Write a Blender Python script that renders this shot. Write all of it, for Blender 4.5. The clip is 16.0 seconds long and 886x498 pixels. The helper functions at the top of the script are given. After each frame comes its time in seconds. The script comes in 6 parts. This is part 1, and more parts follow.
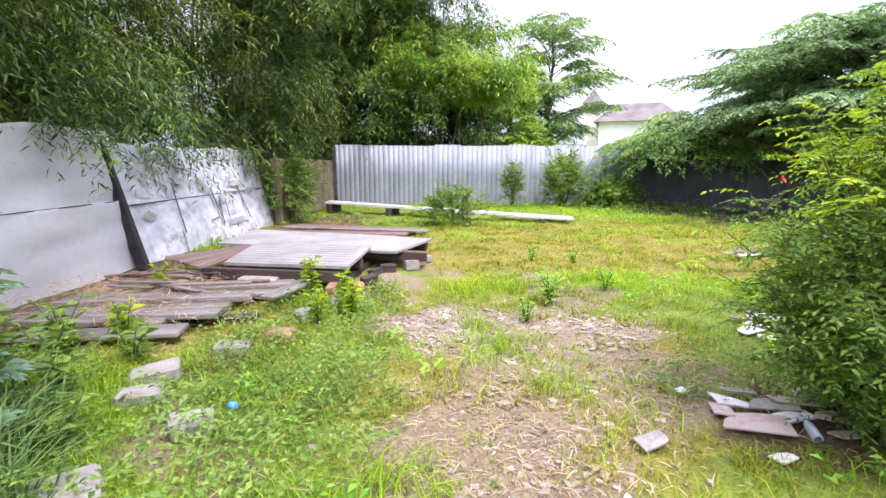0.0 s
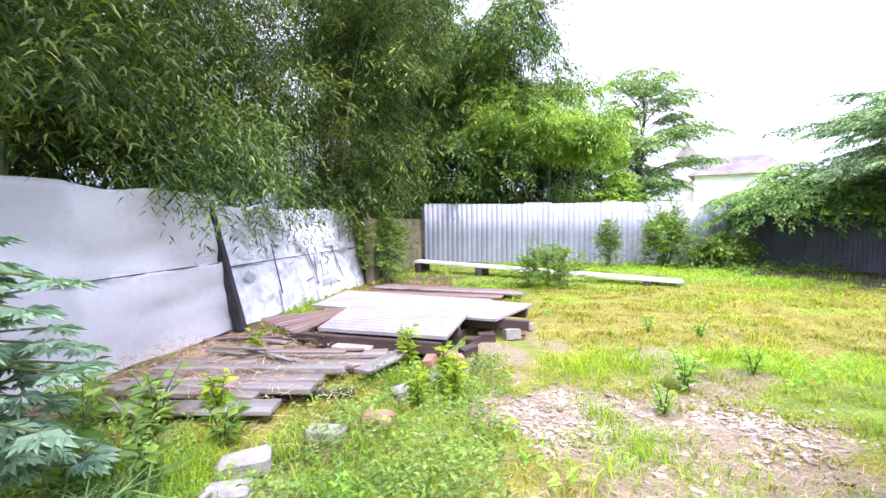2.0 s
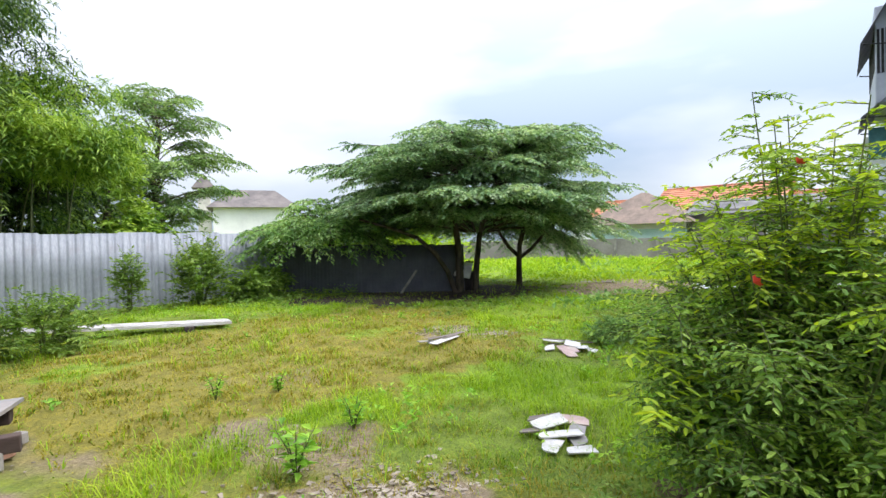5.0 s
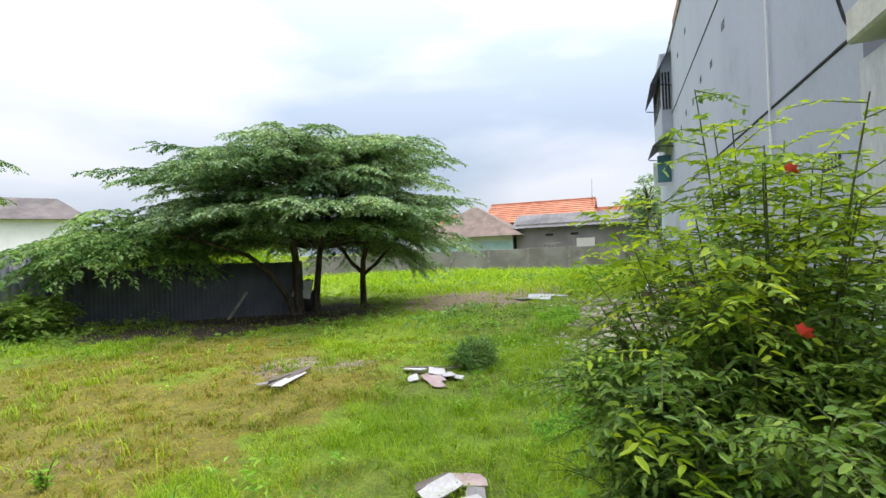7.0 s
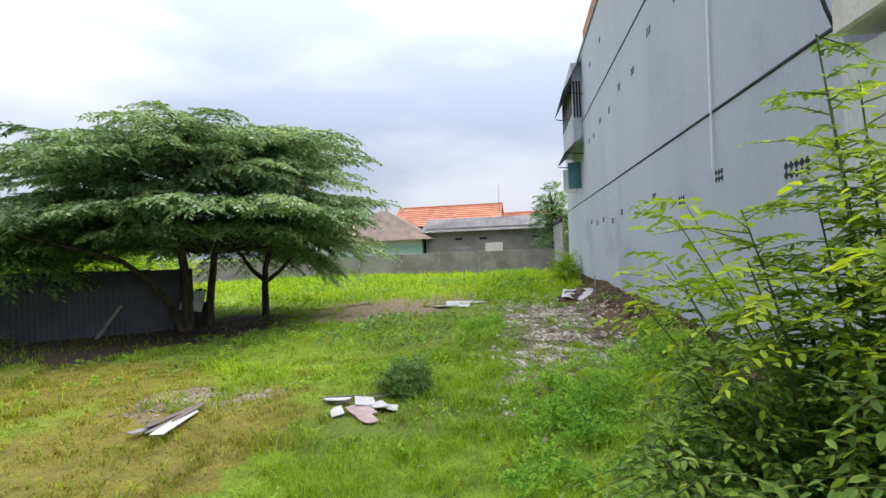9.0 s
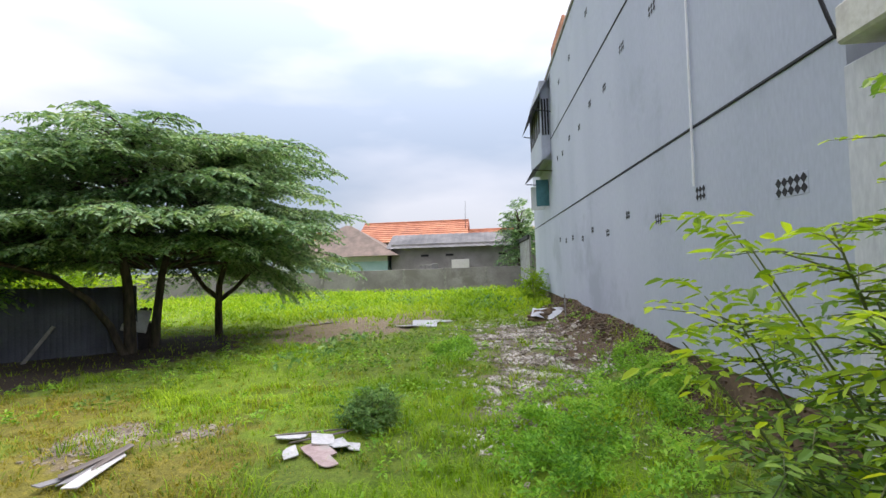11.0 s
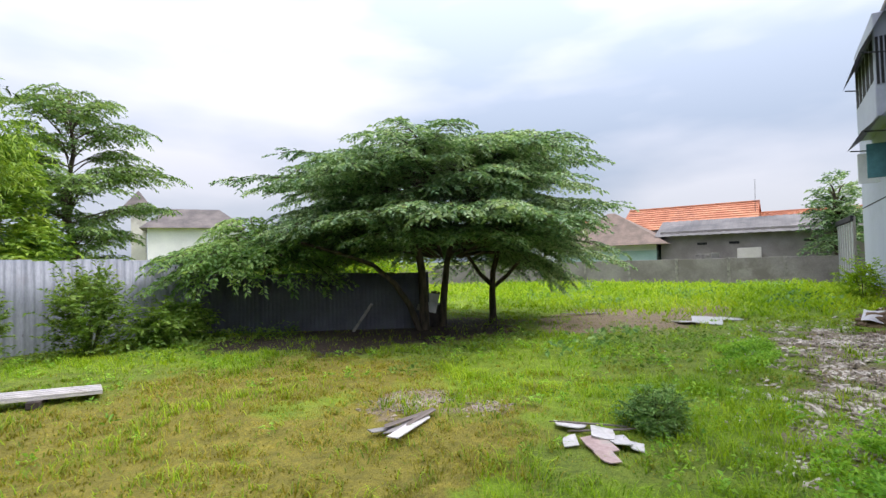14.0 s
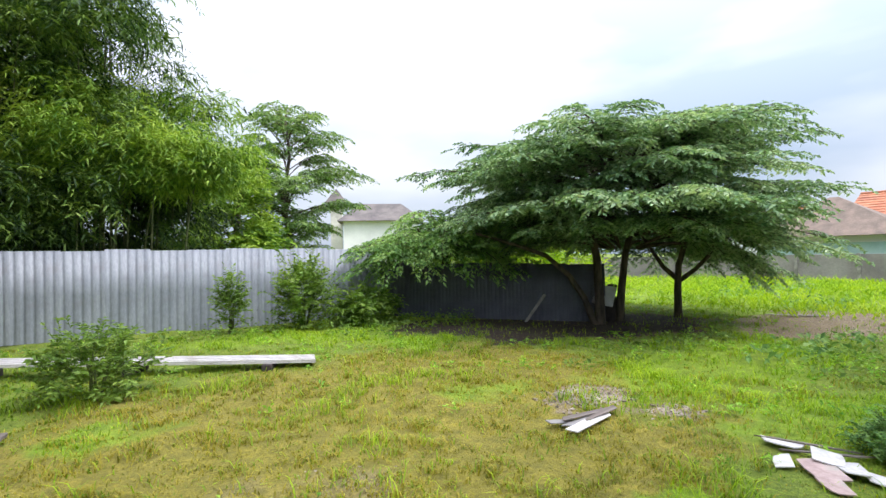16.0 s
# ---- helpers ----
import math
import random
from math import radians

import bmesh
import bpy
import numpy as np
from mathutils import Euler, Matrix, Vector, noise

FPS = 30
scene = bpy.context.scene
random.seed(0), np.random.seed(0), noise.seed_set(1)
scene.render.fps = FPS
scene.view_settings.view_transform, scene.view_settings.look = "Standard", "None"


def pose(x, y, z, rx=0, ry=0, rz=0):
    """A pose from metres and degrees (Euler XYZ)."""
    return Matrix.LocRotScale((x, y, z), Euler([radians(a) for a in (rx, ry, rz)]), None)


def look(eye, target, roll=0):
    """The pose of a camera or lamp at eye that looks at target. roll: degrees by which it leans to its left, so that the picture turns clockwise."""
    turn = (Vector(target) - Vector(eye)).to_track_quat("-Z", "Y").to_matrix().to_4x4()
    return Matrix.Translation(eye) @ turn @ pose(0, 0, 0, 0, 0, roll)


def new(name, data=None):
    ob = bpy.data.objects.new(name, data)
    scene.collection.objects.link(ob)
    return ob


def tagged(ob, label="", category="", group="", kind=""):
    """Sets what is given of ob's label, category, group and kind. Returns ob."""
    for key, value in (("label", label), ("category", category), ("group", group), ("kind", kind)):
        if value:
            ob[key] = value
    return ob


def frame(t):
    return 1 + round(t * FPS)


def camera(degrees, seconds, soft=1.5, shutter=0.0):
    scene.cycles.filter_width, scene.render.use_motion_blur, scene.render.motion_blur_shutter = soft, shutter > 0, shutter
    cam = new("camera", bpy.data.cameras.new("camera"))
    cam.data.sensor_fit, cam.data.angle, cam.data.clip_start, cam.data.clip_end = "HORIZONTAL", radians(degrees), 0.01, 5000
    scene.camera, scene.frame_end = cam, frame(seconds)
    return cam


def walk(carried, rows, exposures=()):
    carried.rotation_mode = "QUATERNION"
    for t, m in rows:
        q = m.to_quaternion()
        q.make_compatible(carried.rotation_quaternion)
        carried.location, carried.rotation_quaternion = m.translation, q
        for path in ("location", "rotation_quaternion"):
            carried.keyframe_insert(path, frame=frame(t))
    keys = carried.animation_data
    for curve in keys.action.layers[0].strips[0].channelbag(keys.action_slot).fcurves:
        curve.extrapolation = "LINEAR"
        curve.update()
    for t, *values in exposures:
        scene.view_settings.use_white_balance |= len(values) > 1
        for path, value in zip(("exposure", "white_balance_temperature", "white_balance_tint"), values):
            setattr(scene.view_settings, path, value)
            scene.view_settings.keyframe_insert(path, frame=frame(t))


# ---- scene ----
cam = camera(83.4, 16.0)
PATH = [
    (0, (-0.067, 0.172, 1.387), (0.112, 2.134, 1.04), -0.0),
    (0.5, (-0.138, 0.23, 1.395), (-0.144, 2.212, 1.131), -0.4),
    (1, (-0.185, 0.339, 1.388), (-0.297, 2.324, 1.172), -0.2),
    (1.5, (-0.246, 0.495, 1.412), (-0.389, 2.482, 1.236), -0.2),
    (2, (-0.296, 0.656, 1.429), (-0.437, 2.648, 1.308), -0.5),
    (2.5, (-0.387, 0.885, 1.429), (-0.287, 2.881, 1.342), -0.5),
    (3, (-0.449, 1.09, 1.433), (-0.026, 3.044, 1.365), -1.2),
    (3.5, (-0.427, 1.315, 1.429), (0.201, 3.212, 1.347), -1.1),
    (4, (-0.364, 1.529, 1.447), (0.485, 3.34, 1.405), -1.1),
    (4.5, (-0.304, 1.779, 1.445), (0.804, 3.443, 1.404), -1.3),
    (5, (-0.271, 2.026, 1.471), (1.216, 3.363, 1.442), -1.5),
    (5.2, (-0.254, 2.073, 1.457), (1.308, 3.321, 1.432), -1.5),
    (7.3, (0.335, 2.808, 1.552), (2.211, 3.501, 1.562), -2.5),
    (7.5, (0.38, 2.871, 1.552), (2.277, 3.501, 1.567), -2.5),
    (8, (0.579, 3.041, 1.556), (2.5, 3.597, 1.559), -2.1),
    (8.5, (0.782, 3.163, 1.573), (2.723, 3.645, 1.59), -2.6),
    (9, (0.965, 3.298, 1.595), (2.922, 3.711, 1.596), -2.3),
    (11.3, (1.442, 3.458, 1.632), (3.422, 3.727, 1.696), -1.9),
    (11.5, (1.456, 3.477, 1.636), (3.432, 3.778, 1.702), -1.9),
    (12, (1.475, 3.504, 1.634), (3.441, 3.864, 1.703), -1.8),
    (12.5, (1.481, 3.532, 1.626), (3.41, 4.056, 1.69), -1.3),
    (13, (1.467, 3.544, 1.635), (3.314, 4.308, 1.691), -1.4),
    (13.5, (1.438, 3.578, 1.638), (3.171, 4.575, 1.689), -1.7),
    (14, (1.422, 3.605, 1.629), (3.015, 4.813, 1.68), -1.7),
    (14.5, (1.402, 3.612, 1.622), (2.872, 4.968, 1.671), -1.6),
    (15, (1.394, 3.644, 1.615), (2.733, 5.13, 1.657), -1.2),
    (15.5, (1.386, 3.66, 1.615), (2.618, 5.235, 1.652), -1.1),
    (16, (1.346, 3.653, 1.629), (2.45, 5.321, 1.659), -1.1),
]
walk(cam, [(t, look(eye, target, roll)) for t, eye, target, roll in PATH], [(0, 1.55, 6450, 28), (0.5, 1.75, 6400, 29), (1, 1.86, 6200, 31), (2, 1.95, 6100, 32), (2.5, 1.6, 6400, 28), (3.5, 1.45, 6450, 22), (4, 1.2, 6450, 18), (5, 0.98, 6600, 16), (8, 0.74, 6700, 18), (12, 0.68, 6650, 20), (14, 0.64, 6650, 20), (15, 0.76, 6600, 19), (16, 0.92, 6550, 17)])

# ---- light ----
world = bpy.data.worlds.new("sky")
scene.world = world
world.use_nodes = True
wn, wl = world.node_tree.nodes, world.node_tree.links
wn.clear()
w_out, w_bg = wn.new("ShaderNodeOutputWorld"), wn.new("ShaderNodeBackground")
w_sky, w_co = wn.new("ShaderNodeTexSky"), wn.new("ShaderNodeTexCoord")
SUN_EL, SUN_AZ = 58.0, 150.0
w_sky.sky_type, w_sky.sun_disc = "NISHITA", False
w_sky.sun_elevation, w_sky.sun_rotation = radians(SUN_EL), radians(SUN_AZ)
w_sky.air_density, w_sky.dust_density = 1.0, 2.0
w_map, w_noise, w_ramp, w_mix = (wn.new("ShaderNodeMapping"), wn.new("ShaderNodeTexNoise"),
                                 wn.new("ShaderNodeValToRGB"), wn.new("ShaderNodeMix"))
w_map.inputs["Scale"].default_value = (1.0, 1.0, 3.2)
w_noise.inputs["Scale"].default_value, w_noise.inputs["Detail"].default_value = 1.7, 5.0
w_noise.inputs["Roughness"].default_value = 0.45
w_ramp.color_ramp.elements[0].position, w_ramp.color_ramp.elements[1].position = 0.40, 0.66
w_ramp.color_ramp.elements[0].color = (3.2, 3.85, 4.5, 1)
w_ramp.color_ramp.elements[1].color = (6.1, 6.2, 6.25, 1)
# an overcast sky is brighter overhead than near the horizon
w_sep, w_rise = wn.new("ShaderNodeSeparateXYZ"), wn.new("ShaderNodeMix")
wl.new(w_co.outputs["Generated"], w_sep.inputs["Vector"])
w_rise.data_type, w_rise.blend_type = "RGBA", "MULTIPLY"
w_rise.inputs["Factor"].default_value = 1.0
w_rgb = wn.new("ShaderNodeCombineColor")
for key, low in (("Red", 0.58), ("Green", 0.64), ("Blue", 0.70)):
    w_lift = wn.new("ShaderNodeMapRange")
    w_lift.interpolation_type = "SMOOTHSTEP"
    wl.new(w_sep.outputs["Z"], w_lift.inputs["Value"])
    w_lift.inputs["To Min"].default_value, w_lift.inputs["To Max"].default_value = low, 2.75
    wl.new(w_lift.outputs["Result"], w_rgb.inputs[key])
w_mix.data_type = "RGBA"
w_mix.inputs["Factor"].default_value = 0.88
wl.new(w_co.outputs["Generated"], w_map.inputs["Vector"])
wl.new(w_map.outputs["Vector"], w_noise.inputs["Vector"])
wl.new(w_noise.outputs["Fac"], w_ramp.inputs["Fac"])
wl.new(w_sky.outputs["Color"], w_mix.inputs["A"])
wl.new(w_ramp.outputs["Color"], w_rise.inputs["A"])
wl.new(w_rgb.outputs["Color"], w_rise.inputs["B"])
wl.new(w_rise.outputs["Result"], w_mix.inputs["B"])
wl.new(w_mix.outputs["Result"], w_bg.inputs["Color"])
w_bg.inputs["Strength"].default_value = 0.12
wl.new(w_bg.outputs["Background"], w_out.inputs["Surface"])

sun = new("sun", bpy.data.lights.new("sun", "SUN"))
sun.data.energy, sun.data.angle, sun.data.color = 1.5, radians(20), (1.0, 0.97, 0.92)
sun.matrix_world = pose(0, 0, 30, 90 - SUN_EL, 0, 180 - SUN_AZ)


# ---- materials ----
def material(name):
    m = bpy.data.materials.new(name)
    m.use_nodes = True
    n = m.node_tree.nodes
    return m, n, m.node_tree.links, n["Principled BSDF"]


def ramp(n, l, fac, stops):
    r = n.new("ShaderNodeValToRGB")
    while len(r.color_ramp.elements) < len(stops):
        r.color_ramp.elements.new(0.5)
    for e, (p, c) in zip(r.color_ramp.elements, stops):
        e.position, e.color = p, (*c, 1)
    l.new(fac, r.inputs["Fac"])
    return r.outputs["Color"]


def texnoise(n, l, scale, detail=5.0, rough=0.55, stretch=None, space="Object"):
    co, t = n.new("ShaderNodeTexCoord"), n.new("ShaderNodeTexNoise")
    t.inputs["Scale"].default_value, t.inputs["Detail"].default_value = scale, detail
    t.inputs["Roughness"].default_value = rough
    src = co.outputs[space]
    if stretch:
        mp = n.new("ShaderNodeMapping")
        mp.inputs["Scale"].default_value = stretch
        l.new(src, mp.inputs["Vector"])
        src = mp.outputs["Vector"]
    l.new(src, t.inputs["Vector"])
    return t.outputs["Fac"]


def blend(n, l, fac, a, b, mode="MIX"):
    m = n.new("ShaderNodeMix")
    m.data_type, m.blend_type = "RGBA", mode
    for key, v in (("Factor", fac), ("A", a), ("B", b)):
        if isinstance(v, (int, float)):
            m.inputs[key].default_value = v
        elif isinstance(v, tuple):
            m.inputs[key].default_value = (*v, 1)
        else:
            l.new(v, m.inputs[key])
    return m.outputs["Result"]


def relief(n, l, b, height, strength=0.4, distance=0.02):
    bump = n.new("ShaderNodeBump")
    bump.inputs["Strength"].default_value, bump.inputs["Distance"].default_value = strength, distance
    l.new(height, bump.inputs["Height"])
    l.new(bump.outputs["Normal"], b.inputs["Normal"])


def plain(name, dark, light, scale=6.0, rough=0.8, bump=0.3, fine=60.0, metallic=0.0, stretch=None, stain=None, grit=0.35):
    """A worn surface: two colours at a coarse scale, grain at a fine one, and stains."""
    m, n, l, b = material(name)
    coarse, grain = texnoise(n, l, scale, stretch=stretch), texnoise(n, l, fine, 3.0, 0.6, stretch=stretch)
    col = ramp(n, l, coarse, [(0.35, dark), (0.65, light)])
    col = blend(n, l, grit, col, ramp(n, l, grain, [(0.3, (0.35,) * 3), (0.7, (0.75,) * 3)]), "OVERLAY")
    if stain:
        spot = ramp(n, l, texnoise(n, l, scale * 0.6, 8.0, 0.7), [(0.54, (0,) * 3), (0.64, (1,) * 3)])
        col = blend(n, l, spot, col, stain)
    l.new(col, b.inputs["Base Color"])
    b.inputs["Roughness"].default_value, b.inputs["Metallic"].default_value = rough, metallic
    relief(n, l, b, grain, bump, 0.01)
    return m


def foliage(name, stops, clump=0.7, through_leaf=0.35, rough=0.5):
    """Leaves: a colour for each leaf, drifting over the crown, that let some light through."""
    m, n, l, b = material(name)
    geo = n.new("ShaderNodeNewGeometry")
    each = geo.outputs["Random Per Island"]
    drift = texnoise(n, l, clump, 2.0)
    mid = n.new("ShaderNodeMath")
    mid.operation = "MULTIPLY_ADD"
    mid.inputs[1].default_value = 0.45
    l.new(each, mid.inputs[0])
    l.new(drift, mid.inputs[2])
    sub = n.new("ShaderNodeMath")
    sub.operation = "SUBTRACT"
    sub.inputs[1].default_value = 0.22
    l.new(mid.outputs[0], sub.inputs[0])
    col = ramp(n, l, sub.outputs[0], stops)
    l.new(col, b.inputs["Base Color"])
    b.inputs["Roughness"].default_value = rough
    b.inputs["Specular IOR Level"].default_value = 0.35
    tr, mix = n.new("ShaderNodeBsdfTranslucent"), n.new("ShaderNodeMixShader")
    l.new(blend(n, l, 1.0, col, (1.25, 1.2, 0.6), "MULTIPLY"), tr.inputs["Color"])
    mix.inputs["Fac"].default_value = through_leaf
    l.new(b.outputs["BSDF"], mix.inputs[1])
    l.new(tr.outputs["BSDF"], mix.inputs[2])
    l.new(mix.outputs["Shader"], n["Material Output"].inputs["Surface"])
    return m


def ground_material():
    m, n, l, b = material("ground_soil")
    bare, dry = n.new("ShaderNodeAttribute"), n.new("ShaderNodeAttribute")
    bare.attribute_name, dry.attribute_name = "bare", "dry"
    earth = n.new("ShaderNodeAttribute")
    earth.attribute_name = "earth"
    lush = n.new("ShaderNodeAttribute")
    lush.attribute_name = "lush"
    shade_soil = n.new("ShaderNodeAttribute")
    shade_soil.attribute_name = "shade_soil"
    big, fine = texnoise(n, l, 0.9, 6.0), texnoise(n, l, 34.0, 6.0, 0.7)
    green = ramp(n, l, fine, [(0.3, (0.07, 0.12, 0.010)), (0.7, (0.22, 0.29, 0.03))])
    straw = ramp(n, l, fine, [(0.3, (0.105, 0.10, 0.014)), (0.7, (0.29, 0.25, 0.035))])
    vivid = ramp(n, l, fine, [(0.3, (0.09, 0.165, 0.008)), (0.7, (0.25, 0.36, 0.02))])
    pebbly = texnoise(n, l, 90.0, 3.0, 0.7)
    soil = blend(n, l, 0.6, ramp(n, l, fine, [(0.3, (0.11, 0.08, 0.048)), (0.7, (0.32, 0.255, 0.165))]), ramp(n, l, pebbly, [(0.3, (0.3,) * 3), (0.68, (0.8,) * 3)]), "OVERLAY")
    brown = ramp(n, l, fine, [(0.3, (0.045, 0.028, 0.015)), (0.7, (0.19, 0.12, 0.066))])

    def ragged(att):
        add = n.new("ShaderNodeMath")
        add.operation = "MULTIPLY_ADD"
        add.inputs[1].default_value = 0.9
        l.new(big, add.inputs[0])
        l.new(att.outputs["Fac"], add.inputs[2])
        return ramp(n, l, add.outputs[0], [(0.70, (0,) * 3), (1.12, (1,) * 3)])
    col = blend(n, l, ragged(dry), green, straw)
    col = blend(n, l, ragged(lush), col, vivid)
    mottle = texnoise(n, l, 5.0, 4.0, 0.65)
    col = blend(n, l, 0.55, col, ramp(n, l, mottle, [(0.32, (0.22, 0.24, 0.22)), (0.68, (0.78, 0.76, 0.78))]), "OVERLAY")
    col = blend(n, l, ragged(bare), col, soil)
    col = blend(n, l, ragged(earth), col, brown)
    # near-black soil tone that also carries the shade under the tree
    col = blend(n, l, ragged(shade_soil), col, ramp(n, l, fine, [(0.3, (0.016, 0.011, 0.008)), (0.7, (0.07, 0.045, 0.03))]))
    l.new(col, b.inputs["Base Color"])
    b.inputs["Roughness"].default_value = 0.95
    relief(n, l, b, fine, 0.7, 0.04)
    return m


M_GROUND = ground_material()
M_GRASS = foliage("grass_blades", [(0.2, (0.08, 0.17, 0.012)), (0.5, (0.185, 0.315, 0.022)), (0.85, (0.34, 0.43, 0.045))], 0.5, 0.4, 0.6)
M_STRAW = foliage("dry_grass", [(0.2, (0.16, 0.165, 0.02)), (0.5, (0.30, 0.275, 0.024)), (0.85, (0.44, 0.37, 0.07))], 0.6, 0.35, 0.7)
M_FERN = foliage("ferny_leaf", [(0.2, (0.10, 0.27, 0.03)), (0.5, (0.26, 0.52, 0.06)), (0.85, (0.48, 0.69, 0.11))], 1.2, 0.42)
M_LUSH = foliage("lush_grass", [(0.2, (0.13, 0.27, 0.008)), (0.5, (0.28, 0.46, 0.016)), (0.85, (0.47, 0.59, 0.035))], 0.5, 0.45, 0.6)
M_WEED = foliage("weed_leaf", [(0.2, (0.08, 0.16, 0.03)), (0.5, (0.17, 0.30, 0.055)), (0.85, (0.32, 0.45, 0.10))], 1.5, 0.4)
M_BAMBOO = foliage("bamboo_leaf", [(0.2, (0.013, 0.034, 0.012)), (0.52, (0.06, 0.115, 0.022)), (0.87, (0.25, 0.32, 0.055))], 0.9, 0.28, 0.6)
M_BAMBOO_B = foliage("bamboo_leaf_fresh", [(0.3, (0.07, 0.17, 0.022)), (0.5, (0.22, 0.38, 0.05)), (0.85, (0.44, 0.58, 0.10))], 0.7, 0.36)
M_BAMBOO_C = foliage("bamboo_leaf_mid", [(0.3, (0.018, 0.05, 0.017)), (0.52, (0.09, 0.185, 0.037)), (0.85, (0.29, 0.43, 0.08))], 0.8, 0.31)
M_TREE = foliage("tree_leaf", [(0.2, (0.05, 0.125, 0.06)), (0.5, (0.185, 0.33, 0.165)), (0.85, (0.46, 0.60, 0.37))], 0.5, 0.36, 0.32)
# Near-black bamboo leaf: the shade of the grove's hollow is put into it.
M_SHADETHICKET = foliage("shade_thicket_leaf", [(0.2, (0.014, 0.034, 0.012)), (0.5, (0.03, 0.065, 0.018)), (0.85, (0.07, 0.115, 0.03))], 0.9, 0.2, 0.7)
M_AIRY = foliage("airy_tree_leaf", [(0.2, (0.06, 0.13, 0.05)), (0.5, (0.15, 0.27, 0.09)), (0.85, (0.34, 0.48, 0.18))], 0.4, 0.38, 0.5)
M_LOW = foliage("low_tree_leaf", [(0.2, (0.07, 0.17, 0.05)), (0.5, (0.19, 0.36, 0.11)), (0.85, (0.42, 0.58, 0.24))], 0.6, 0.42)
# Yellow-green leaf; on the tall bush it also carries the light on top.
M_BRIGHTLEAF = foliage("bright_leaf", [(0.2, (0.13, 0.25, 0.015)), (0.5, (0.30, 0.45, 0.025)), (0.85, (0.55, 0.65, 0.05))], 1.6, 0.5)
M_BUSH = foliage("bush_leaf", [(0.2, (0.053, 0.13, 0.022)), (0.5, (0.155, 0.295, 0.05)), (0.85, (0.37, 0.52, 0.085))], 1.8, 0.44)
M_STRAP = foliage("strap_leaf", [(0.2, (0.05, 0.11, 0.03)), (0.5, (0.12, 0.225, 0.06)), (0.85, (0.24, 0.36, 0.12))], 1.4, 0.35, 0.7)
M_PAPAYA = foliage("papaya_leaf", [(0.2, (0.09, 0.18, 0.10)), (0.5, (0.165, 0.28, 0.19)), (0.85, (0.27, 0.40, 0.28))], 1.2, 0.35, 0.85)
M_BARK = plain("bark", (0.035, 0.028, 0.022), (0.11, 0.085, 0.06), 9.0, 0.9, 0.8, 50.0, stretch=(1, 1, 0.25))
M_CANE = plain("bamboo_cane", (0.05, 0.07, 0.02), (0.16, 0.17, 0.06), 5.0, 0.6, 0.2)
M_STEM = plain("green_stem", (0.05, 0.08, 0.02), (0.14, 0.16, 0.05), 8.0, 0.7, 0.2)
M_ZINC = plain("zinc_sheet", (0.195, 0.222, 0.262), (0.295, 0.325, 0.37), 1.4, 0.55, 0.1, 30.0, 0.1, stretch=(1, 1, 0.3), stain=(0.22, 0.23, 0.26))
M_SCRAP = plain("white_metal_sheet", (0.43, 0.43, 0.445), (0.55, 0.55, 0.565), 0.7, 0.38, 0.05, 18.0, 0.1, stain=(0.43, 0.43, 0.45), grit=0.12)
M_TORN = plain("torn_white_sheet", (0.38, 0.40, 0.44), (0.62, 0.63, 0.67), 2.2, 0.55, 0.6, 9.0, 0.05, stain=(0.16, 0.16, 0.18))
M_DARKWOOD = plain("dark_timber", (0.025, 0.02, 0.02), (0.07, 0.055, 0.05), 6.0, 0.85, 0.5, 40.0)
M_PLANK = plain("weathered_plank", (0.10, 0.082, 0.072), (0.235, 0.205, 0.185), 3.0, 0.9, 0.5, 30.0, stretch=(0.12, 1, 1), stain=(0.12, 0.08, 0.06))
M_GREYPLANK = plain("silvered_plank", (0.115, 0.106, 0.102), (0.235, 0.222, 0.214), 3.0, 0.9, 0.5, 30.0, stretch=(0.12, 1, 1), stain=(0.14, 0.11, 0.09))
M_ROTTEN = plain("rotten_timber", (0.022, 0.015, 0.014), (0.08, 0.052, 0.045), 4.0, 0.9, 0.6, 30.0, stretch=(0.2, 1, 1))
M_REDPLANK = plain("reddish_plank", (0.10, 0.055, 0.046), (0.22, 0.14, 0.122), 3.0, 0.85, 0.5, 30.0, stretch=(0.12, 1, 1))
M_BOARD = plain("pale_board", (0.205, 0.198, 0.2), (0.305, 0.295, 0.298), 2.0, 0.8, 0.2, 40.0, stain=(0.30, 0.27, 0.26))
M_WHITE = plain("white_board", (0.47, 0.46, 0.465), (0.64, 0.625, 0.63), 3.0, 0.8, 0.3, 40.0, stain=(0.40, 0.37, 0.35))
M_CONC = plain("concrete", (0.19, 0.18, 0.17), (0.34, 0.32, 0.30), 5.0, 0.95, 0.6, 50.0, stain=(0.16, 0.15, 0.14))
M_BRICK = plain("old_brick", (0.22, 0.11, 0.08), (0.38, 0.22, 0.16), 9.0, 0.95, 0.6, 50.0)
M_RUBBLE = plain("rubble_stone", (0.15, 0.118, 0.09), (0.40, 0.345, 0.285), 2.5, 0.9, 0.4, 40.0)
M_PINK = plain("pink_slab", (0.36, 0.26, 0.25), (0.52, 0.40, 0.38), 4.0, 0.85, 0.3, 40.0, stain=(0.4, 0.37, 0.34))
M_OLDWALL = plain("old_brown_wall", (0.13, 0.10, 0.062), (0.25, 0.19, 0.125), 2.0, 0.95, 0.6, 30.0, stain=(0.10, 0.09, 0.05))
M_PLASTER = plain("grey_blue_plaster", (0.39, 0.42, 0.50), (0.45, 0.48, 0.56), 0.5, 0.85, 0.06, 30.0, stretch=(1, 1, 0.3), stain=(0.345, 0.372, 0.44), grit=0.16)
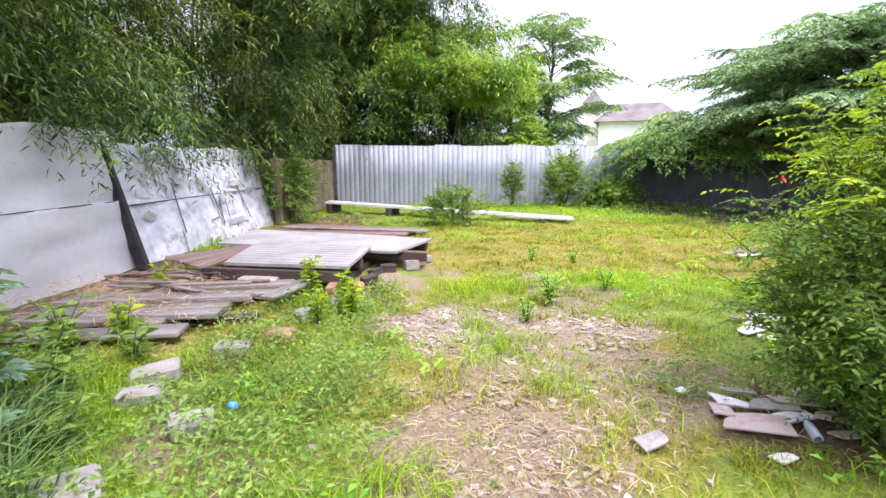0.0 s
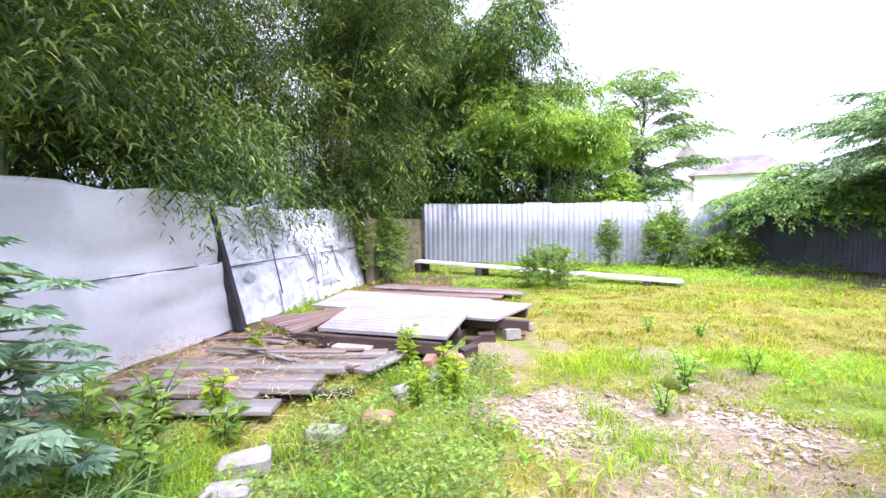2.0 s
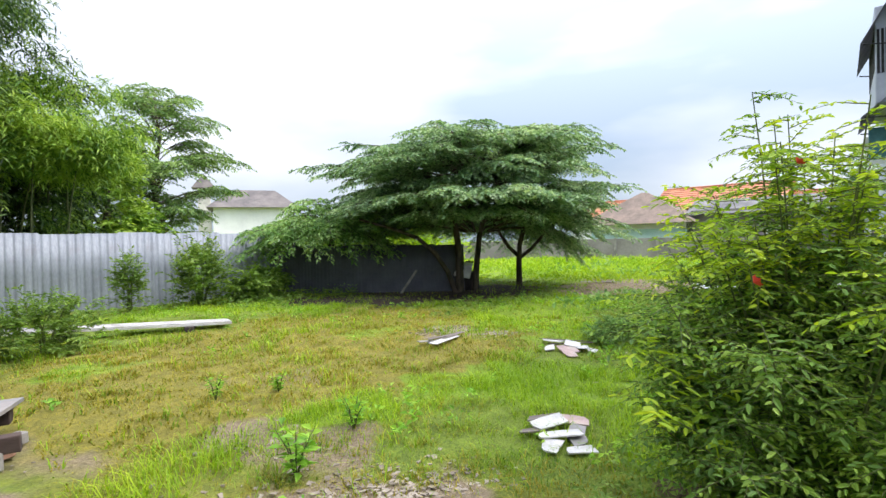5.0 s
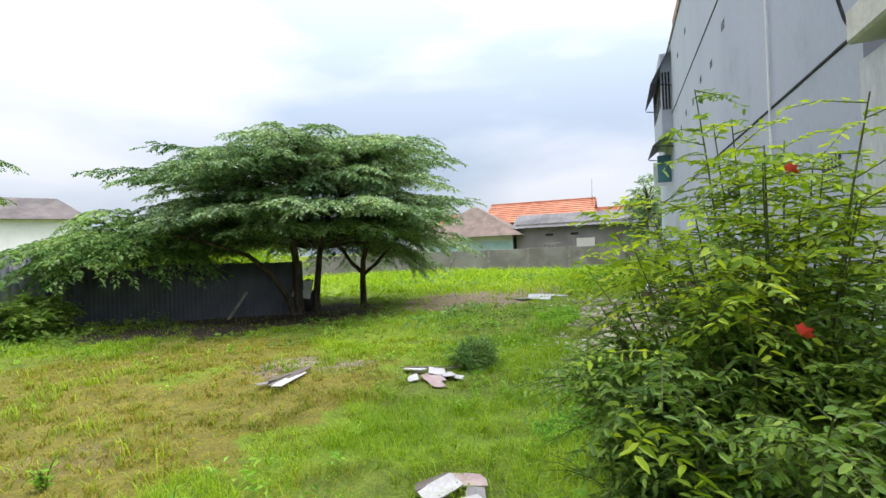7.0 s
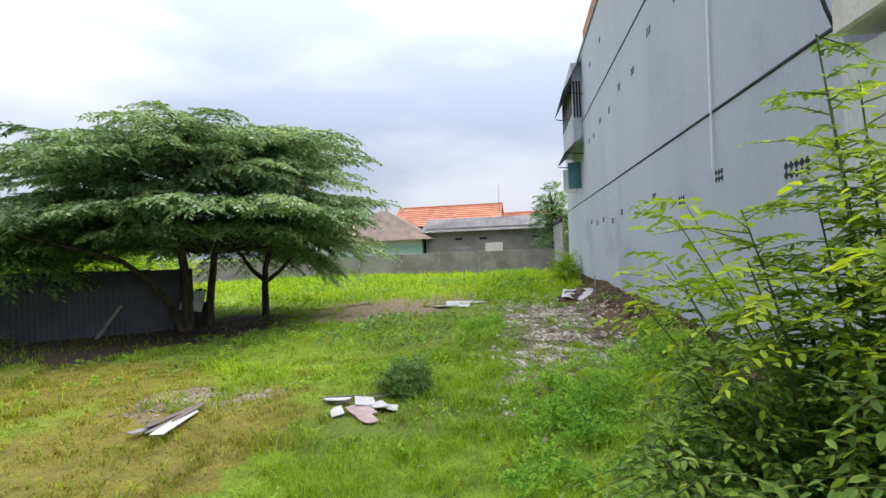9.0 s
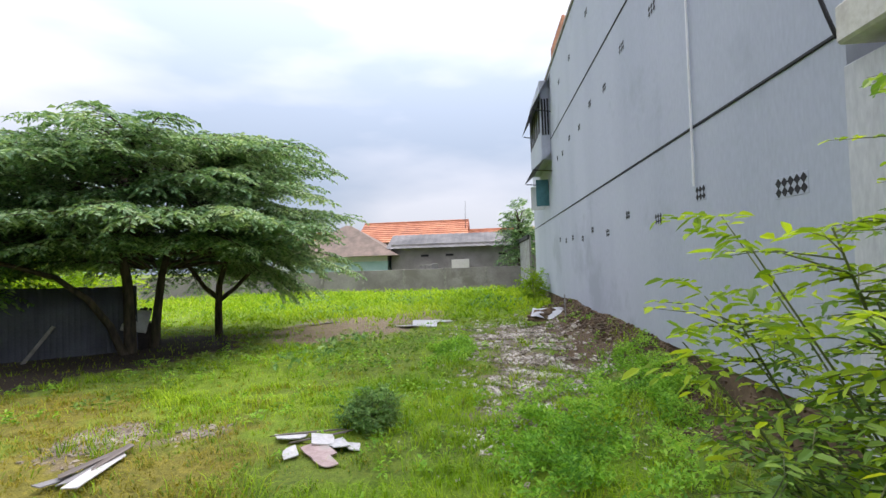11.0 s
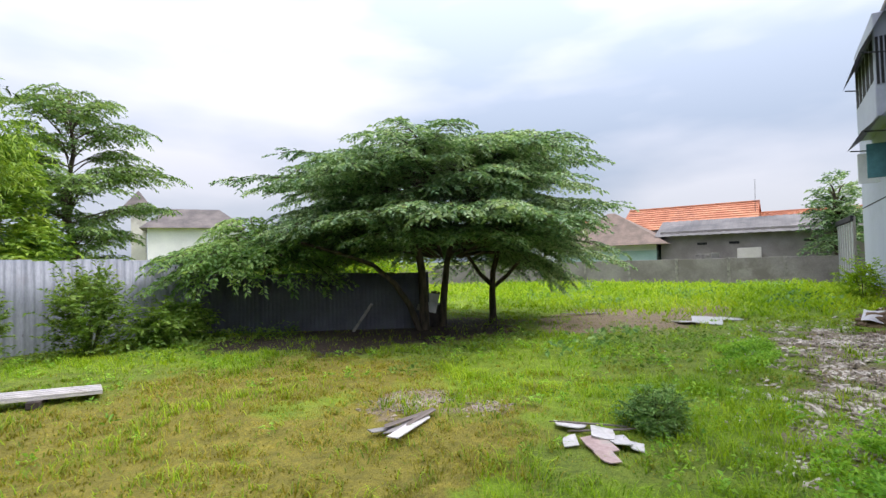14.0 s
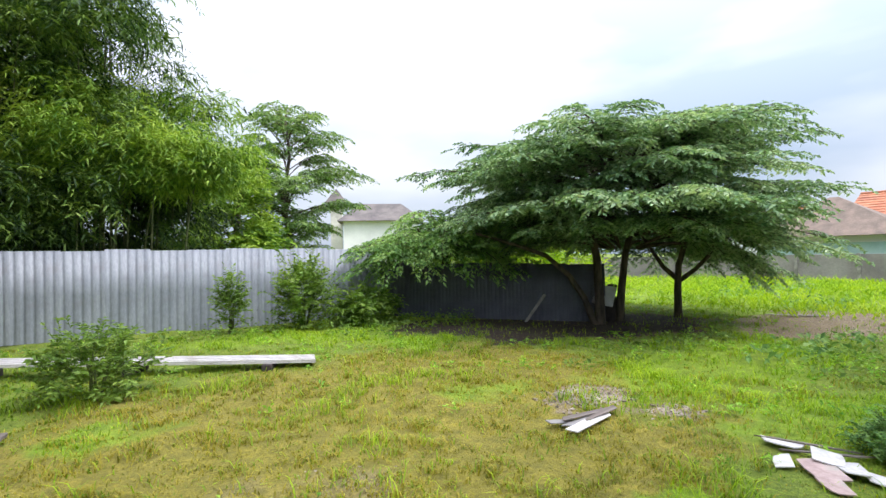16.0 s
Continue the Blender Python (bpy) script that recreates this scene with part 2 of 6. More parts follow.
M_PILLAR = plain("pale_grey_paint", (0.44, 0.45, 0.48), (0.54, 0.55, 0.57), 1.2, 0.85, 0.15, 24.0, stretch=(1, 1, 0.3))
M_LINE = plain("black_joint", (0.012, 0.012, 0.015), (0.03, 0.03, 0.034), 6.0, 0.8, 0.2)
M_CREAM = plain("cream_paint", (0.55, 0.53, 0.48), (0.66, 0.64, 0.58), 1.0, 0.8, 0.2, 30.0, stain=(0.45, 0.42, 0.37))
M_FARWALL = plain("panel_concrete", (0.20, 0.18, 0.18), (0.31, 0.29, 0.28), 0.8, 0.95, 0.3, 20.0, stain=(0.20, 0.18, 0.17))
M_GREYROOF = plain("asbestos_roof", (0.10, 0.10, 0.105), (0.20, 0.195, 0.195), 0.7, 0.9, 0.3, 20.0, stain=(0.27, 0.25, 0.25))
M_TILE = plain("orange_roof_tile", (0.40, 0.15, 0.085), (0.56, 0.25, 0.14), 1.0, 0.85, 0.3, 14.0, stain=(0.35, 0.14, 0.09))
M_BROWNTILE = plain("brown_roof_tile", (0.10, 0.09, 0.09), (0.18, 0.16, 0.15), 1.0, 0.9, 0.3, 14.0)
M_HOUSE = plain("white_house_wall", (0.70, 0.71, 0.73), (0.82, 0.83, 0.84), 0.6, 0.85, 0.1, 12.0)
M_PVC = plain("white_pvc", (0.70, 0.70, 0.71), (0.80, 0.80, 0.80), 4.0, 0.4, 0.05)
M_DARK = plain("dark_void", (0.012, 0.012, 0.014), (0.03, 0.03, 0.034), 5.0, 0.9, 0.1)
M_TEAL = plain("teal_shutter", (0.03, 0.12, 0.14), (0.06, 0.20, 0.22), 3.0, 0.6, 0.1)
M_PALETEAL = plain("pale_teal_paint", (0.38, 0.58, 0.56), (0.48, 0.67, 0.65), 1.0, 0.8, 0.2, 30.0)
M_RUSTROOF = plain("awning_metal", (0.12, 0.12, 0.13), (0.21, 0.21, 0.225), 2.0, 0.7, 0.2)


# ---- mesh tools ----
def mesh_np(name, verts, faces, mats, smooth=False, mat_index=None):
    """A mesh from numpy arrays: verts (n, 3), faces (m, k)."""
    verts, faces = np.asarray(verts, np.float32), np.asarray(faces, np.int32)
    me = bpy.data.meshes.new(name)
    m, k = faces.shape
    me.vertices.add(len(verts))
    me.vertices.foreach_set("co", verts.ravel())
    me.loops.add(m * k)
    me.loops.foreach_set("vertex_index", faces.ravel())
    me.polygons.add(m)
    me.polygons.foreach_set("loop_start", np.arange(0, m * k, k, dtype=np.int32))
    me.polygons.foreach_set("loop_total", np.full(m, k, np.int32))
    for mt in mats if isinstance(mats, (list, tuple)) else [mats]:
        me.materials.append(mt)
    if mat_index is not None:
        me.polygons.foreach_set("material_index", np.asarray(mat_index, np.int32))
    me.polygons.foreach_set("use_smooth", np.full(m, smooth))
    me.update(calc_edges=True)
    return me


def part(name, bm, mat, parent=None, label="", m=None, smooth=False):
    """Links a bmesh as one mesh object, under a thing or as a thing."""
    me = bpy.data.meshes.new(name)
    for f in bm.faces:
        f.smooth = smooth
    bm.to_mesh(me)
    bm.free()
    me.materials.append(mat)
    return child(name, me, parent, label, m)


def child(name, me, parent=None, label="", m=None):
    ob = new(name, me)
    if parent:
        ob.parent = parent
    if m is not None:
        ob.matrix_basis = m
    return tagged(ob, label)


def thing(name, m, label, category, group="", kind=""):
    ob = new(name)
    ob.empty_display_size = 0.1
    ob.matrix_basis = m
    return tagged(ob, label, category, group, kind)


def box(sx, sy, sz, bevel=0.0, at=(0, 0, 0), bm=None, jitter=0.0):
    """A box on its base at the point at, with bevelled, slightly uneven edges."""
    own = bm is None
    b2 = bmesh.new()
    bmesh.ops.create_cube(b2, size=1.0)
    for v in b2.verts:
        v.co = Vector((v.co.x * sx, v.co.y * sy, (v.co.z + 0.5) * sz))
        if jitter:
            v.co += Vector((random.uniform(-1, 1), random.uniform(-1, 1), random.uniform(-1, 1))) * jitter
        v.co += Vector(at)
    if bevel:
        bmesh.ops.bevel(b2, geom=b2.edges[:], offset=bevel, segments=1, affect="EDGES")
    if own:
        return b2
    tmp = bpy.data.meshes.new("tmp")
    b2.to_mesh(tmp)
    bm.from_mesh(tmp)
    b2.free()
    bpy.data.meshes.remove(tmp)
    return bm


def tube(points, radii, sides=8):
    """Arrays of a tapered tube along points."""
    pts = [Vector(p) for p in points]
    verts, faces = [], []
    for i, p in enumerate(pts):
        d = (pts[min(i + 1, len(pts) - 1)] - pts[max(i - 1, 0)]).normalized()
        u = d.cross(Vector((0.31, 0.9, 0.2))).normalized()
        w = d.cross(u)
        for k in range(sides):
            a = 2 * math.pi * k / sides
            verts.append(p + (u * math.cos(a) + w * math.sin(a)) * radii[i])
    for i in range(len(pts) - 1):
        for k in range(sides):
            k2 = (k + 1) % sides
            faces.append((i * sides + k, i * sides + k2, (i + 1) * sides + k2, (i + 1) * sides + k))
    return np.array([tuple(v) for v in verts], np.float32), np.array(faces, np.int32)


def merge(pairs):
    vs, fs, off = [], [], 0
    for v, f in pairs:
        vs.append(v)
        fs.append(np.asarray(f) + off)
        off += len(v)
    return np.concatenate(vs), np.concatenate(fs)


def unit(a):
    return a / np.maximum(np.linalg.norm(a, axis=-1, keepdims=True), 1e-9)


def leaf_quads(base, along, length, width, rng, sag=0.15):
    """Lozenge leaves: base points, directions, lengths and widths."""
    n = len(base)
    along = unit(along)
    side = unit(np.cross(along, unit(rng.normal(size=(n, 3)) * np.array([0.5, 0.5, 0.2]) + np.array([0, 0, 1.0]))))
    up = np.cross(side, along)
    length, width = np.broadcast_to(length, n)[:, None], np.broadcast_to(width, n)[:, None]
    mid = base + along * length * 0.45 + up * length * 0.06
    tip = base + along * length - np.array([0, 0, 1.0]) * length * sag
    v = np.stack([base, mid + side * width * 0.5, tip, mid - side * width * 0.5], 1).reshape(-1, 3)
    return v, np.arange(4 * n).reshape(n, 4)


def leaf_ovals(base, along, length, width, rng, sag=0.15):
    """Rounder leaves, folded along the midrib, for plants close to the path."""
    n = len(base)
    along = unit(along)
    side = unit(np.cross(along, unit(rng.normal(size=(n, 3)) * np.array([0.5, 0.5, 0.2]) + np.array([0, 0, 1.0]))))
    up = np.cross(side, along)
    length, width = np.broadcast_to(length, n)[:, None], np.broadcast_to(width, n)[:, None]
    down = np.array([0, 0, -1.0])
    a, b = base + along * length * 0.3 + up * length * 0.05, base + along * length * 0.72 + up * length * 0.05 + down * length * sag * 0.5
    tip = base + along * length + down * length * sag
    v = np.stack([base, a + side * width * 0.46, b + side * width * 0.4, tip, b - side * width * 0.4, a - side * width * 0.46], 1).reshape(-1, 3)
    i = np.arange(n)[:, None] * 6
    return v, np.concatenate([i + np.array([0, 1, 2, 3]), i + np.array([0, 3, 4, 5])], 0)


def blades(base, lean, height, width, rng):
    """Grass blades: two joined faces that bend over."""
    n = len(base)
    a = rng.uniform(0, 2 * np.pi, n)
    out = np.stack([np.cos(a), np.sin(a), np.zeros(n)], 1)
    side = np.stack([-np.sin(a), np.cos(a), np.zeros(n)], 1) * np.broadcast_to(width, n)[:, None] * 0.5
    h = np.broadcast_to(height, n)[:, None]
    up = np.array([0, 0, 1.0])
    k = np.broadcast_to(lean, n)[:, None]
    mid, tip = base + up * h * 0.6 + out * h * k * 0.35, base + up * h * (1 - 0.25 * k) + out * h * k
    v = np.stack([base - side, base + side, mid + side * 0.7, mid - side * 0.7, tip], 1).reshape(-1, 3)
    i = np.arange(n)[:, None] * 5
    f = np.concatenate([i + np.array([0, 1, 2]), i + np.array([0, 2, 3]), i + np.array([3, 2, 4])], 0)
    return v, f

# Darker copy of the zinc; part of the tree's shade is in its colour.
M_SHADEZINC = plain("shade_dark_zinc", (0.07, 0.074, 0.10), (0.11, 0.116, 0.15), 1.4, 0.6, 0.1, 30.0, 0.1)
M_CHIP = plain("pale_rubble_chip", (0.28, 0.225, 0.175), (0.72, 0.66, 0.58), 2.5, 0.9, 0.3, 40.0)
M_FOOT = plain("soiled_footing", (0.065, 0.043, 0.026), (0.20, 0.135, 0.082), 3.0, 0.95, 0.8, 18.0)
M_TEAR = plain("torn_backing", (0.06, 0.06, 0.065), (0.24, 0.24, 0.26), 8.0, 0.9, 0.4)
M_CLAYTILE = plain("faded_clay_tile", (0.15, 0.12, 0.10), (0.26, 0.195, 0.16), 1.5, 0.9, 0.3, 14.0)


# ---- ground ----
WALL_TURN = 3.3
WALL_DIR = math.tan(radians(WALL_TURN))


def wall_y(x):
    return 1.31 + (x - 7.44) * WALL_DIR


def ellipses(x, y, rows):
    """The highest of some soft elliptical patches: x, y, half widths, strength."""
    out = np.zeros_like(x)
    x, y = (x + 0.20 * np.sin(2.9 * y + 1.3 * x) + 0.12 * np.sin(6.1 * y - 3.7 * x) + 0.06 * np.sin(13 * y + 9 * x),
            y + 0.18 * np.sin(3.3 * x - 1.1 * y) + 0.11 * np.sin(7.3 * x + 2.9 * y) + 0.06 * np.sin(15 * x - 8 * y))
    for cx, cy, rx, ry, k in rows:
        d = ((x - cx) / rx) ** 2 + ((y - cy) / ry) ** 2
        out = np.maximum(out, k * np.clip(1.45 - d, 0, 1))
    return out


BARE = [(0.45, 4.25, 0.8, 0.75, 1.0), (1.55, 4.05, 0.65, 0.55, 0.9), (0.45, 2.2, 0.75, 0.8, 0.85), (1.0, 3.1, 1.0, 0.7, 0.6),
        (1.6, 5.4, 0.5, 0.7, 0.6), (5.8, 7.45, 0.55, 0.36, 0.95), (6.1, 6.6, 0.3, 0.22, 0.6), (12.4, 3.3, 1.7, 0.85, 1.0),
        (8.6, 3.05, 1.8, 0.75, 0.9), (6.6, 3.6, 0.7, 0.3, 0.6), (14.6, 8.2, 2.6, 1.5, 1.3), (13.8, 6.6, 1.6, 0.6, 0.9),
        (-0.3, 5.5, 0.5, 0.7, 0.7), (-1.2, 2.6, 0.35, 0.5, 0.7), (2.4, 7.2, 1.0, 0.4, 0.3), (0.4, 6.6, 0.4, 0.6, 0.4),
        (10.5, 3.4, 0.8, 0.5, 0.5), (29.0, 3.6, 1.6, 0.9, 0.6), (16.4, 6.3, 2.2, 0.9, 1.0)]
DRY = [(6.0, 8.2, 1.8, 1.5, 0.6), (3.2, 8.2, 3.6, 3.2, 0.72), (5.2, 9.6, 2.6, 2.2, 0.6), (1.0, 3.4, 1.6, 1.7, 0.5), (4.2, 6.6, 1.6, 1.5, 0.8), (-2.4, 4.6, 1.4, 1.3, 0.8),
       (0.8, 6.0, 1.2, 2.0, 0.45), (-2.0, 9.6, 1.2, 2.2, 0.7), (7.0, 7.0, 2.0, 1.5, 0.4)]
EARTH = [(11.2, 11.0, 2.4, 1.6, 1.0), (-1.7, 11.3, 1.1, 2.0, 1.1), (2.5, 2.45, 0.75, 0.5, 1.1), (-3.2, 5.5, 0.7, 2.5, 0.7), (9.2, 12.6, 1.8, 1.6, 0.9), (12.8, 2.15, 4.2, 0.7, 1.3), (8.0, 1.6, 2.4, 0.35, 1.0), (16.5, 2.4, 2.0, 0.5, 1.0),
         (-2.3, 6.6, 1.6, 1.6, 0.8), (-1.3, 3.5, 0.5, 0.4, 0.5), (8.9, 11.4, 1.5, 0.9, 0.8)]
# Dark soil under the tree and by the fence, with their shade painted in.
SHADE_SOIL = [(10.9, 11.3, 2.2, 1.6, 1.2), (9.0, 12.4, 1.9, 1.6, 1.2), (8.7, 11.2, 1.6, 0.9, 1.0), (7.6, 13.6, 1.2, 1.0, 0.8)]
LUSH = [(3.85, 5.2, 0.8, 0.65, 1.3), (4.3, 4.4, 1.1, 0.6, 1.1), (6.1, 12.6, 0.9, 0.5, 1.0), (3.0, 4.9, 0.4, 0.3, 0.8), (7.4, 4.4, 0.9, 0.6, 0.9), (5.0, 8.4, 0.8, 0.5, 0.5), (7.2, 5.6, 1.4, 0.8, 0.7), (2.4, 5.6, 0.6, 0.5, 0.6), (6.2, 12.2, 1.2, 0.8, 0.7), (1.2, 9.3, 0.6, 0.5, 0.5), (5.2, 14.2, 3.0, 1.2, 0.8), (9.0, 7.4, 3.0, 1.2, 0.7), (6.2, 3.2, 1.6, 0.8, 0.9), (22.0, 10.0, 7.5, 9.0, 1.0),
        (4.6, 3.4, 1.2, 0.9, 0.8), (-1.0, 3.6, 0.9, 1.3, 0.35), (-1.6, 2.0, 1.2, 0.9, 0.35), (10.5, 4.6, 2.0, 0.7, 0.5), (3.4, 2.6, 1.2, 0.6, 0.7)]


def ground_z(x, y):
    """The height of the ground: slight waves, and a bank of soil against the building."""
    x, y = np.asarray(x, float), np.asarray(y, float)
    z = 0.018 * np.sin(1.7 * x + 0.6 * y) + 0.016 * np.sin(0.9 * y - 1.3 * x + 1.0) + 0.012 * np.sin(3.1 * x + 2.3 * y)
    away = y - (1.31 + (x - 7.44) * WALL_DIR)
    bank = np.clip(1 - away / 0.95, 0, 1) ** 1.3 * np.clip((x - 6.0) / 3.0, 0, 1) * np.clip((19.5 - x) / 3.0, 0, 1)
    far = np.clip((x - 17) / 6.0, 0, 1) * 0.1
    return z + 0.5 * bank + far


def graded(lo, hi, step, out):
    """Coordinates that lie close together from lo to hi and ever wider beyond, as far as out."""
    mid = np.arange(lo, hi, step)
    grow = [step * 1.25 ** k for k in range(60)]
    up = hi + np.cumsum(grow)
    down = lo - np.cumsum(grow)
    return np.concatenate([down[down > -out][::-1], mid, up[up < out]])


def build_ground():
    xs, ys = graded(-5, 20, 0.125, 900), graded(-1, 19, 0.125, 900)
    gx, gy = np.meshgrid(xs, ys)
    x, y = gx.ravel(), gy.ravel()
    fine = np.array([noise.noise((a * 2.2, b * 2.2, 0.0)) + 0.5 * noise.noise((a * 6, b * 6, 3.0)) for a, b in zip(x, y)])
    near = (np.abs(x - 7) < 14) & (np.abs(y - 9) < 12)
    z = ground_z(x, y) + np.where(near, fine * 0.022, 0)
    nx, ny = len(xs), len(ys)
    i = (np.arange(ny - 1)[:, None] * nx + np.arange(nx - 1)[None, :]).ravel()
    me = mesh_np("ground", np.stack([x, y, z], 1), np.stack([i, i + 1, i + nx + 1, i + nx], 1), M_GROUND, True)
    for name, rows in (("bare", BARE), ("dry", DRY), ("earth", EARTH), ("lush", LUSH), ("shade_soil", SHADE_SOIL)):
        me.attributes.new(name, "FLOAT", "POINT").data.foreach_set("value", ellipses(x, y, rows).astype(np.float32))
    tagged(new("ground", me), "uneven grassy waste ground with gravel and bare soil patches", "ground", kind="structure")


build_ground()


# ---- grass ----
def scatter(rng, x0, x1, y0, y1, per_m2):
    n = int((x1 - x0) * (y1 - y0) * per_m2)
    x, y = rng.uniform(x0, x1, n), rng.uniform(y0, y1, n)
    tufts = rng.integers(0, max(1, n // 22), n)
    tufted = rng.uniform(0, 1, n) < 0.55
    x = np.where(tufted, x[tufts] + rng.normal(0, 0.035, n), x)
    y = np.where(tufted, y[tufts] + rng.normal(0, 0.035, n), y)
    keep = y > wall_y(x) + 0.05
    keep &= ~((x < -3.3) & (y > 2.0)) & ~((np.abs(x + 0.9) < 1.3) & (np.abs(y - 6.9) < 1.1))
    return x[keep], y[keep]


def patchy(x, y, s, seed):
    return np.array([noise.noise((a * s, b * s, seed)) for a, b in zip(x, y)])


def grow_grass():
    rng = np.random.default_rng(7)
    kinds = {"green": [], "dry": [], "lush": []}
    for x0, x1, y0, y1, per, wide in ((-3.4, 4.6, 0.9, 6.0, 1800, 0.0065), (-3.4, 8.0, 6.0, 12.0, 900, 0.0105), (4.6, 9.5, 1.0, 6.0, 1250, 0.009),
                                      (-3.4, 9.5, 12.0, 16.4, 380, 0.012), (8.0, 15.0, 6.0, 14.0, 300, 0.013), (9.5, 17.0, 1.5, 6.0, 340, 0.012),
                                      (15.0, 30.0, 1.5, 26.0, 85, 0.03), (30.0, 33.0, 12.0, 30.0, 40, 0.03)):
        x, y = scatter(rng, x0, x1, y0, y1, per)
        tuft, patch = patchy(x, y, 2.6, 5.0), patchy(x, y, 0.8, 9.0)
        bare = ellipses(x, y, BARE) + 1.2 * ellipses(x, y, EARTH) + 1.5 * ellipses(x, y, SHADE_SOIL)
        keep = rng.uniform(0, 1, len(x)) < np.clip(1.0 - bare * 0.62 + tuft * 0.8, 0.16, 1)
        x, y, tuft, patch = x[keep], y[keep], tuft[keep], patch[keep]
        lush, dry = ellipses(x, y, LUSH) + patch * 0.9, ellipses(x, y, DRY) - patch * 0.7
        r = rng.uniform(0, 1, len(x))
        is_lush = r < np.clip(lush * 1.0 - dry * 0.4, 0.05, 0.95)
        is_dry = ~is_lush & (rng.uniform(0, 1, len(x)) < np.clip(0.18 + dry * 0.95, 0, 0.85))
        far = np.clip((x - 15) / 8, 0, 1)
        for key, mask, h0, h1 in (("lush", is_lush, 0.05, 0.14), ("dry", is_dry, 0.025, 0.075), ("green", ~is_lush & ~is_dry, 0.028, 0.085)):
            if not mask.any():
                continue
            px, py = x[mask], y[mask]
            h = rng.uniform(h0, h1, len(px)) * (1 + 1.1 * np.clip(tuft[mask] + 0.5 * patch[mask], -0.5, 1)) * (1 + 0.7 * far[mask])
            base = np.stack([px, py, ground_z(px, py) - 0.01], 1)
            kinds[key].append((base, rng.uniform(0.5, 1.5, len(px)), h, wide * rng.uniform(0.7, 1.4, len(px))))
    for key, mat, label in (("green", M_GRASS, "short green grass over the waste ground"), ("dry", M_STRAW, "dry yellowish grass over the waste ground"),
                            ("lush", M_LUSH, "fresh bright green grass in tufts")):
        parts_ = [np.concatenate([k[i] for k in kinds[key]]) for i in range(4)]
        v, f = blades(*parts_, rng)
        tagged(new("grass", mesh_np("grass", v, f, mat)), label, "grass", kind="stuff")


grow_grass()


def strew_rubble():
    """Small stones and chips on the bare patches."""
    rng = np.random.default_rng(11)
    pairs = []
    cube = np.array([(x, y, z) for x in (-1, 1) for y in (-1, 1) for z in (-1, 1)], float)
    quads = np.array([(0, 1, 3, 2), (4, 6, 7, 5), (0, 4, 5, 1), (2, 3, 7, 6), (0, 2, 6, 4), (1, 5, 7, 3)])
    for rows, count, small, large in ((BARE[:2] + BARE[3:], 4000, 0.005, 0.016), (BARE[2:3], 520, 0.006, 0.024), (BARE[7:10], 1800, 0.012, 0.04), (BARE[:2], 1700, 0.008, 0.026), (BARE[:2] + BARE[3:5], 160, 0.018, 0.045), (BARE[5:7], 900, 0.01, 0.03)):
        area = np.array([r[2] * r[3] * r[4] for r in rows])
        for cx, cy, rx, ry, k in [rows[i] for i in rng.choice(len(rows), count, p=area / area.sum())]:
            x, y = cx + rng.normal() * rx * 0.5, cy + rng.normal() * ry * 0.5
            s = rng.uniform(small, large) * np.array([1, rng.uniform(0.4, 1), rng.uniform(0.12, 0.35)])
            a = rng.uniform(0, 6.28)
            c = cube * s * rng.uniform(0.45, 1.2, (8, 1))
            c[:, 2] += c[:, 0] * rng.uniform(-0.25, 0.25)
            rot = np.array([[math.cos(a), -math.sin(a), 0], [math.sin(a), math.cos(a), 0], [0, 0, 1]])
            if y > wall_y(x) + 0.1:
                pairs.append((c @ rot.T + np.array([x, y, float(ground_z(x, y)) + s[2] * 0.6]), quads))
    pale = []
    for k in range(6600):
        cx, cy, rx, ry, _ = BARE[7 + int(rng.choice(3, p=(0.5, 0.46, 0.04)))]
        x, y = cx + rng.normal() * rx * 0.8, cy + rng.normal() * ry * 0.78
        if y < wall_y(x) + 0.35 or noise.noise((x * 2.2, y * 2.2, 4.0)) < -0.02:
            continue
        s = rng.uniform(0.010, 0.032) * rng.choice((1.0, 1.0, 1.5)) * (0.6 if x < 7.4 else 1.0) * np.array([1, rng.uniform(0.4, 1), rng.uniform(0.2, 0.5)])
        a = rng.uniform(0, 6.28)
        rot = np.array([[math.cos(a), -math.sin(a), 0], [math.sin(a), math.cos(a), 0], [0, 0, 1]])
        c = cube * s * rng.uniform(0.45, 1.2, (8, 1))
        c[:, 2] += c[:, 0] * rng.uniform(-0.5, 0.5)
        pale.append((c @ rot.T + np.array([x, y, float(ground_z(x, y)) + s[2] + 0.01]), quads))
    v, f = merge(pale)
    tagged(new("rubble", mesh_np("rubble", v, f, M_CHIP)), "pale broken tile and plaster chips beside the building", "rubble", kind="stuff")
    v, f = merge(pairs)
    tagged(new("rubble", mesh_np("rubble", v, f, M_RUBBLE)), "scattered pale stone chips and broken rubble on soil", "rubble", kind="stuff")


strew_rubble()


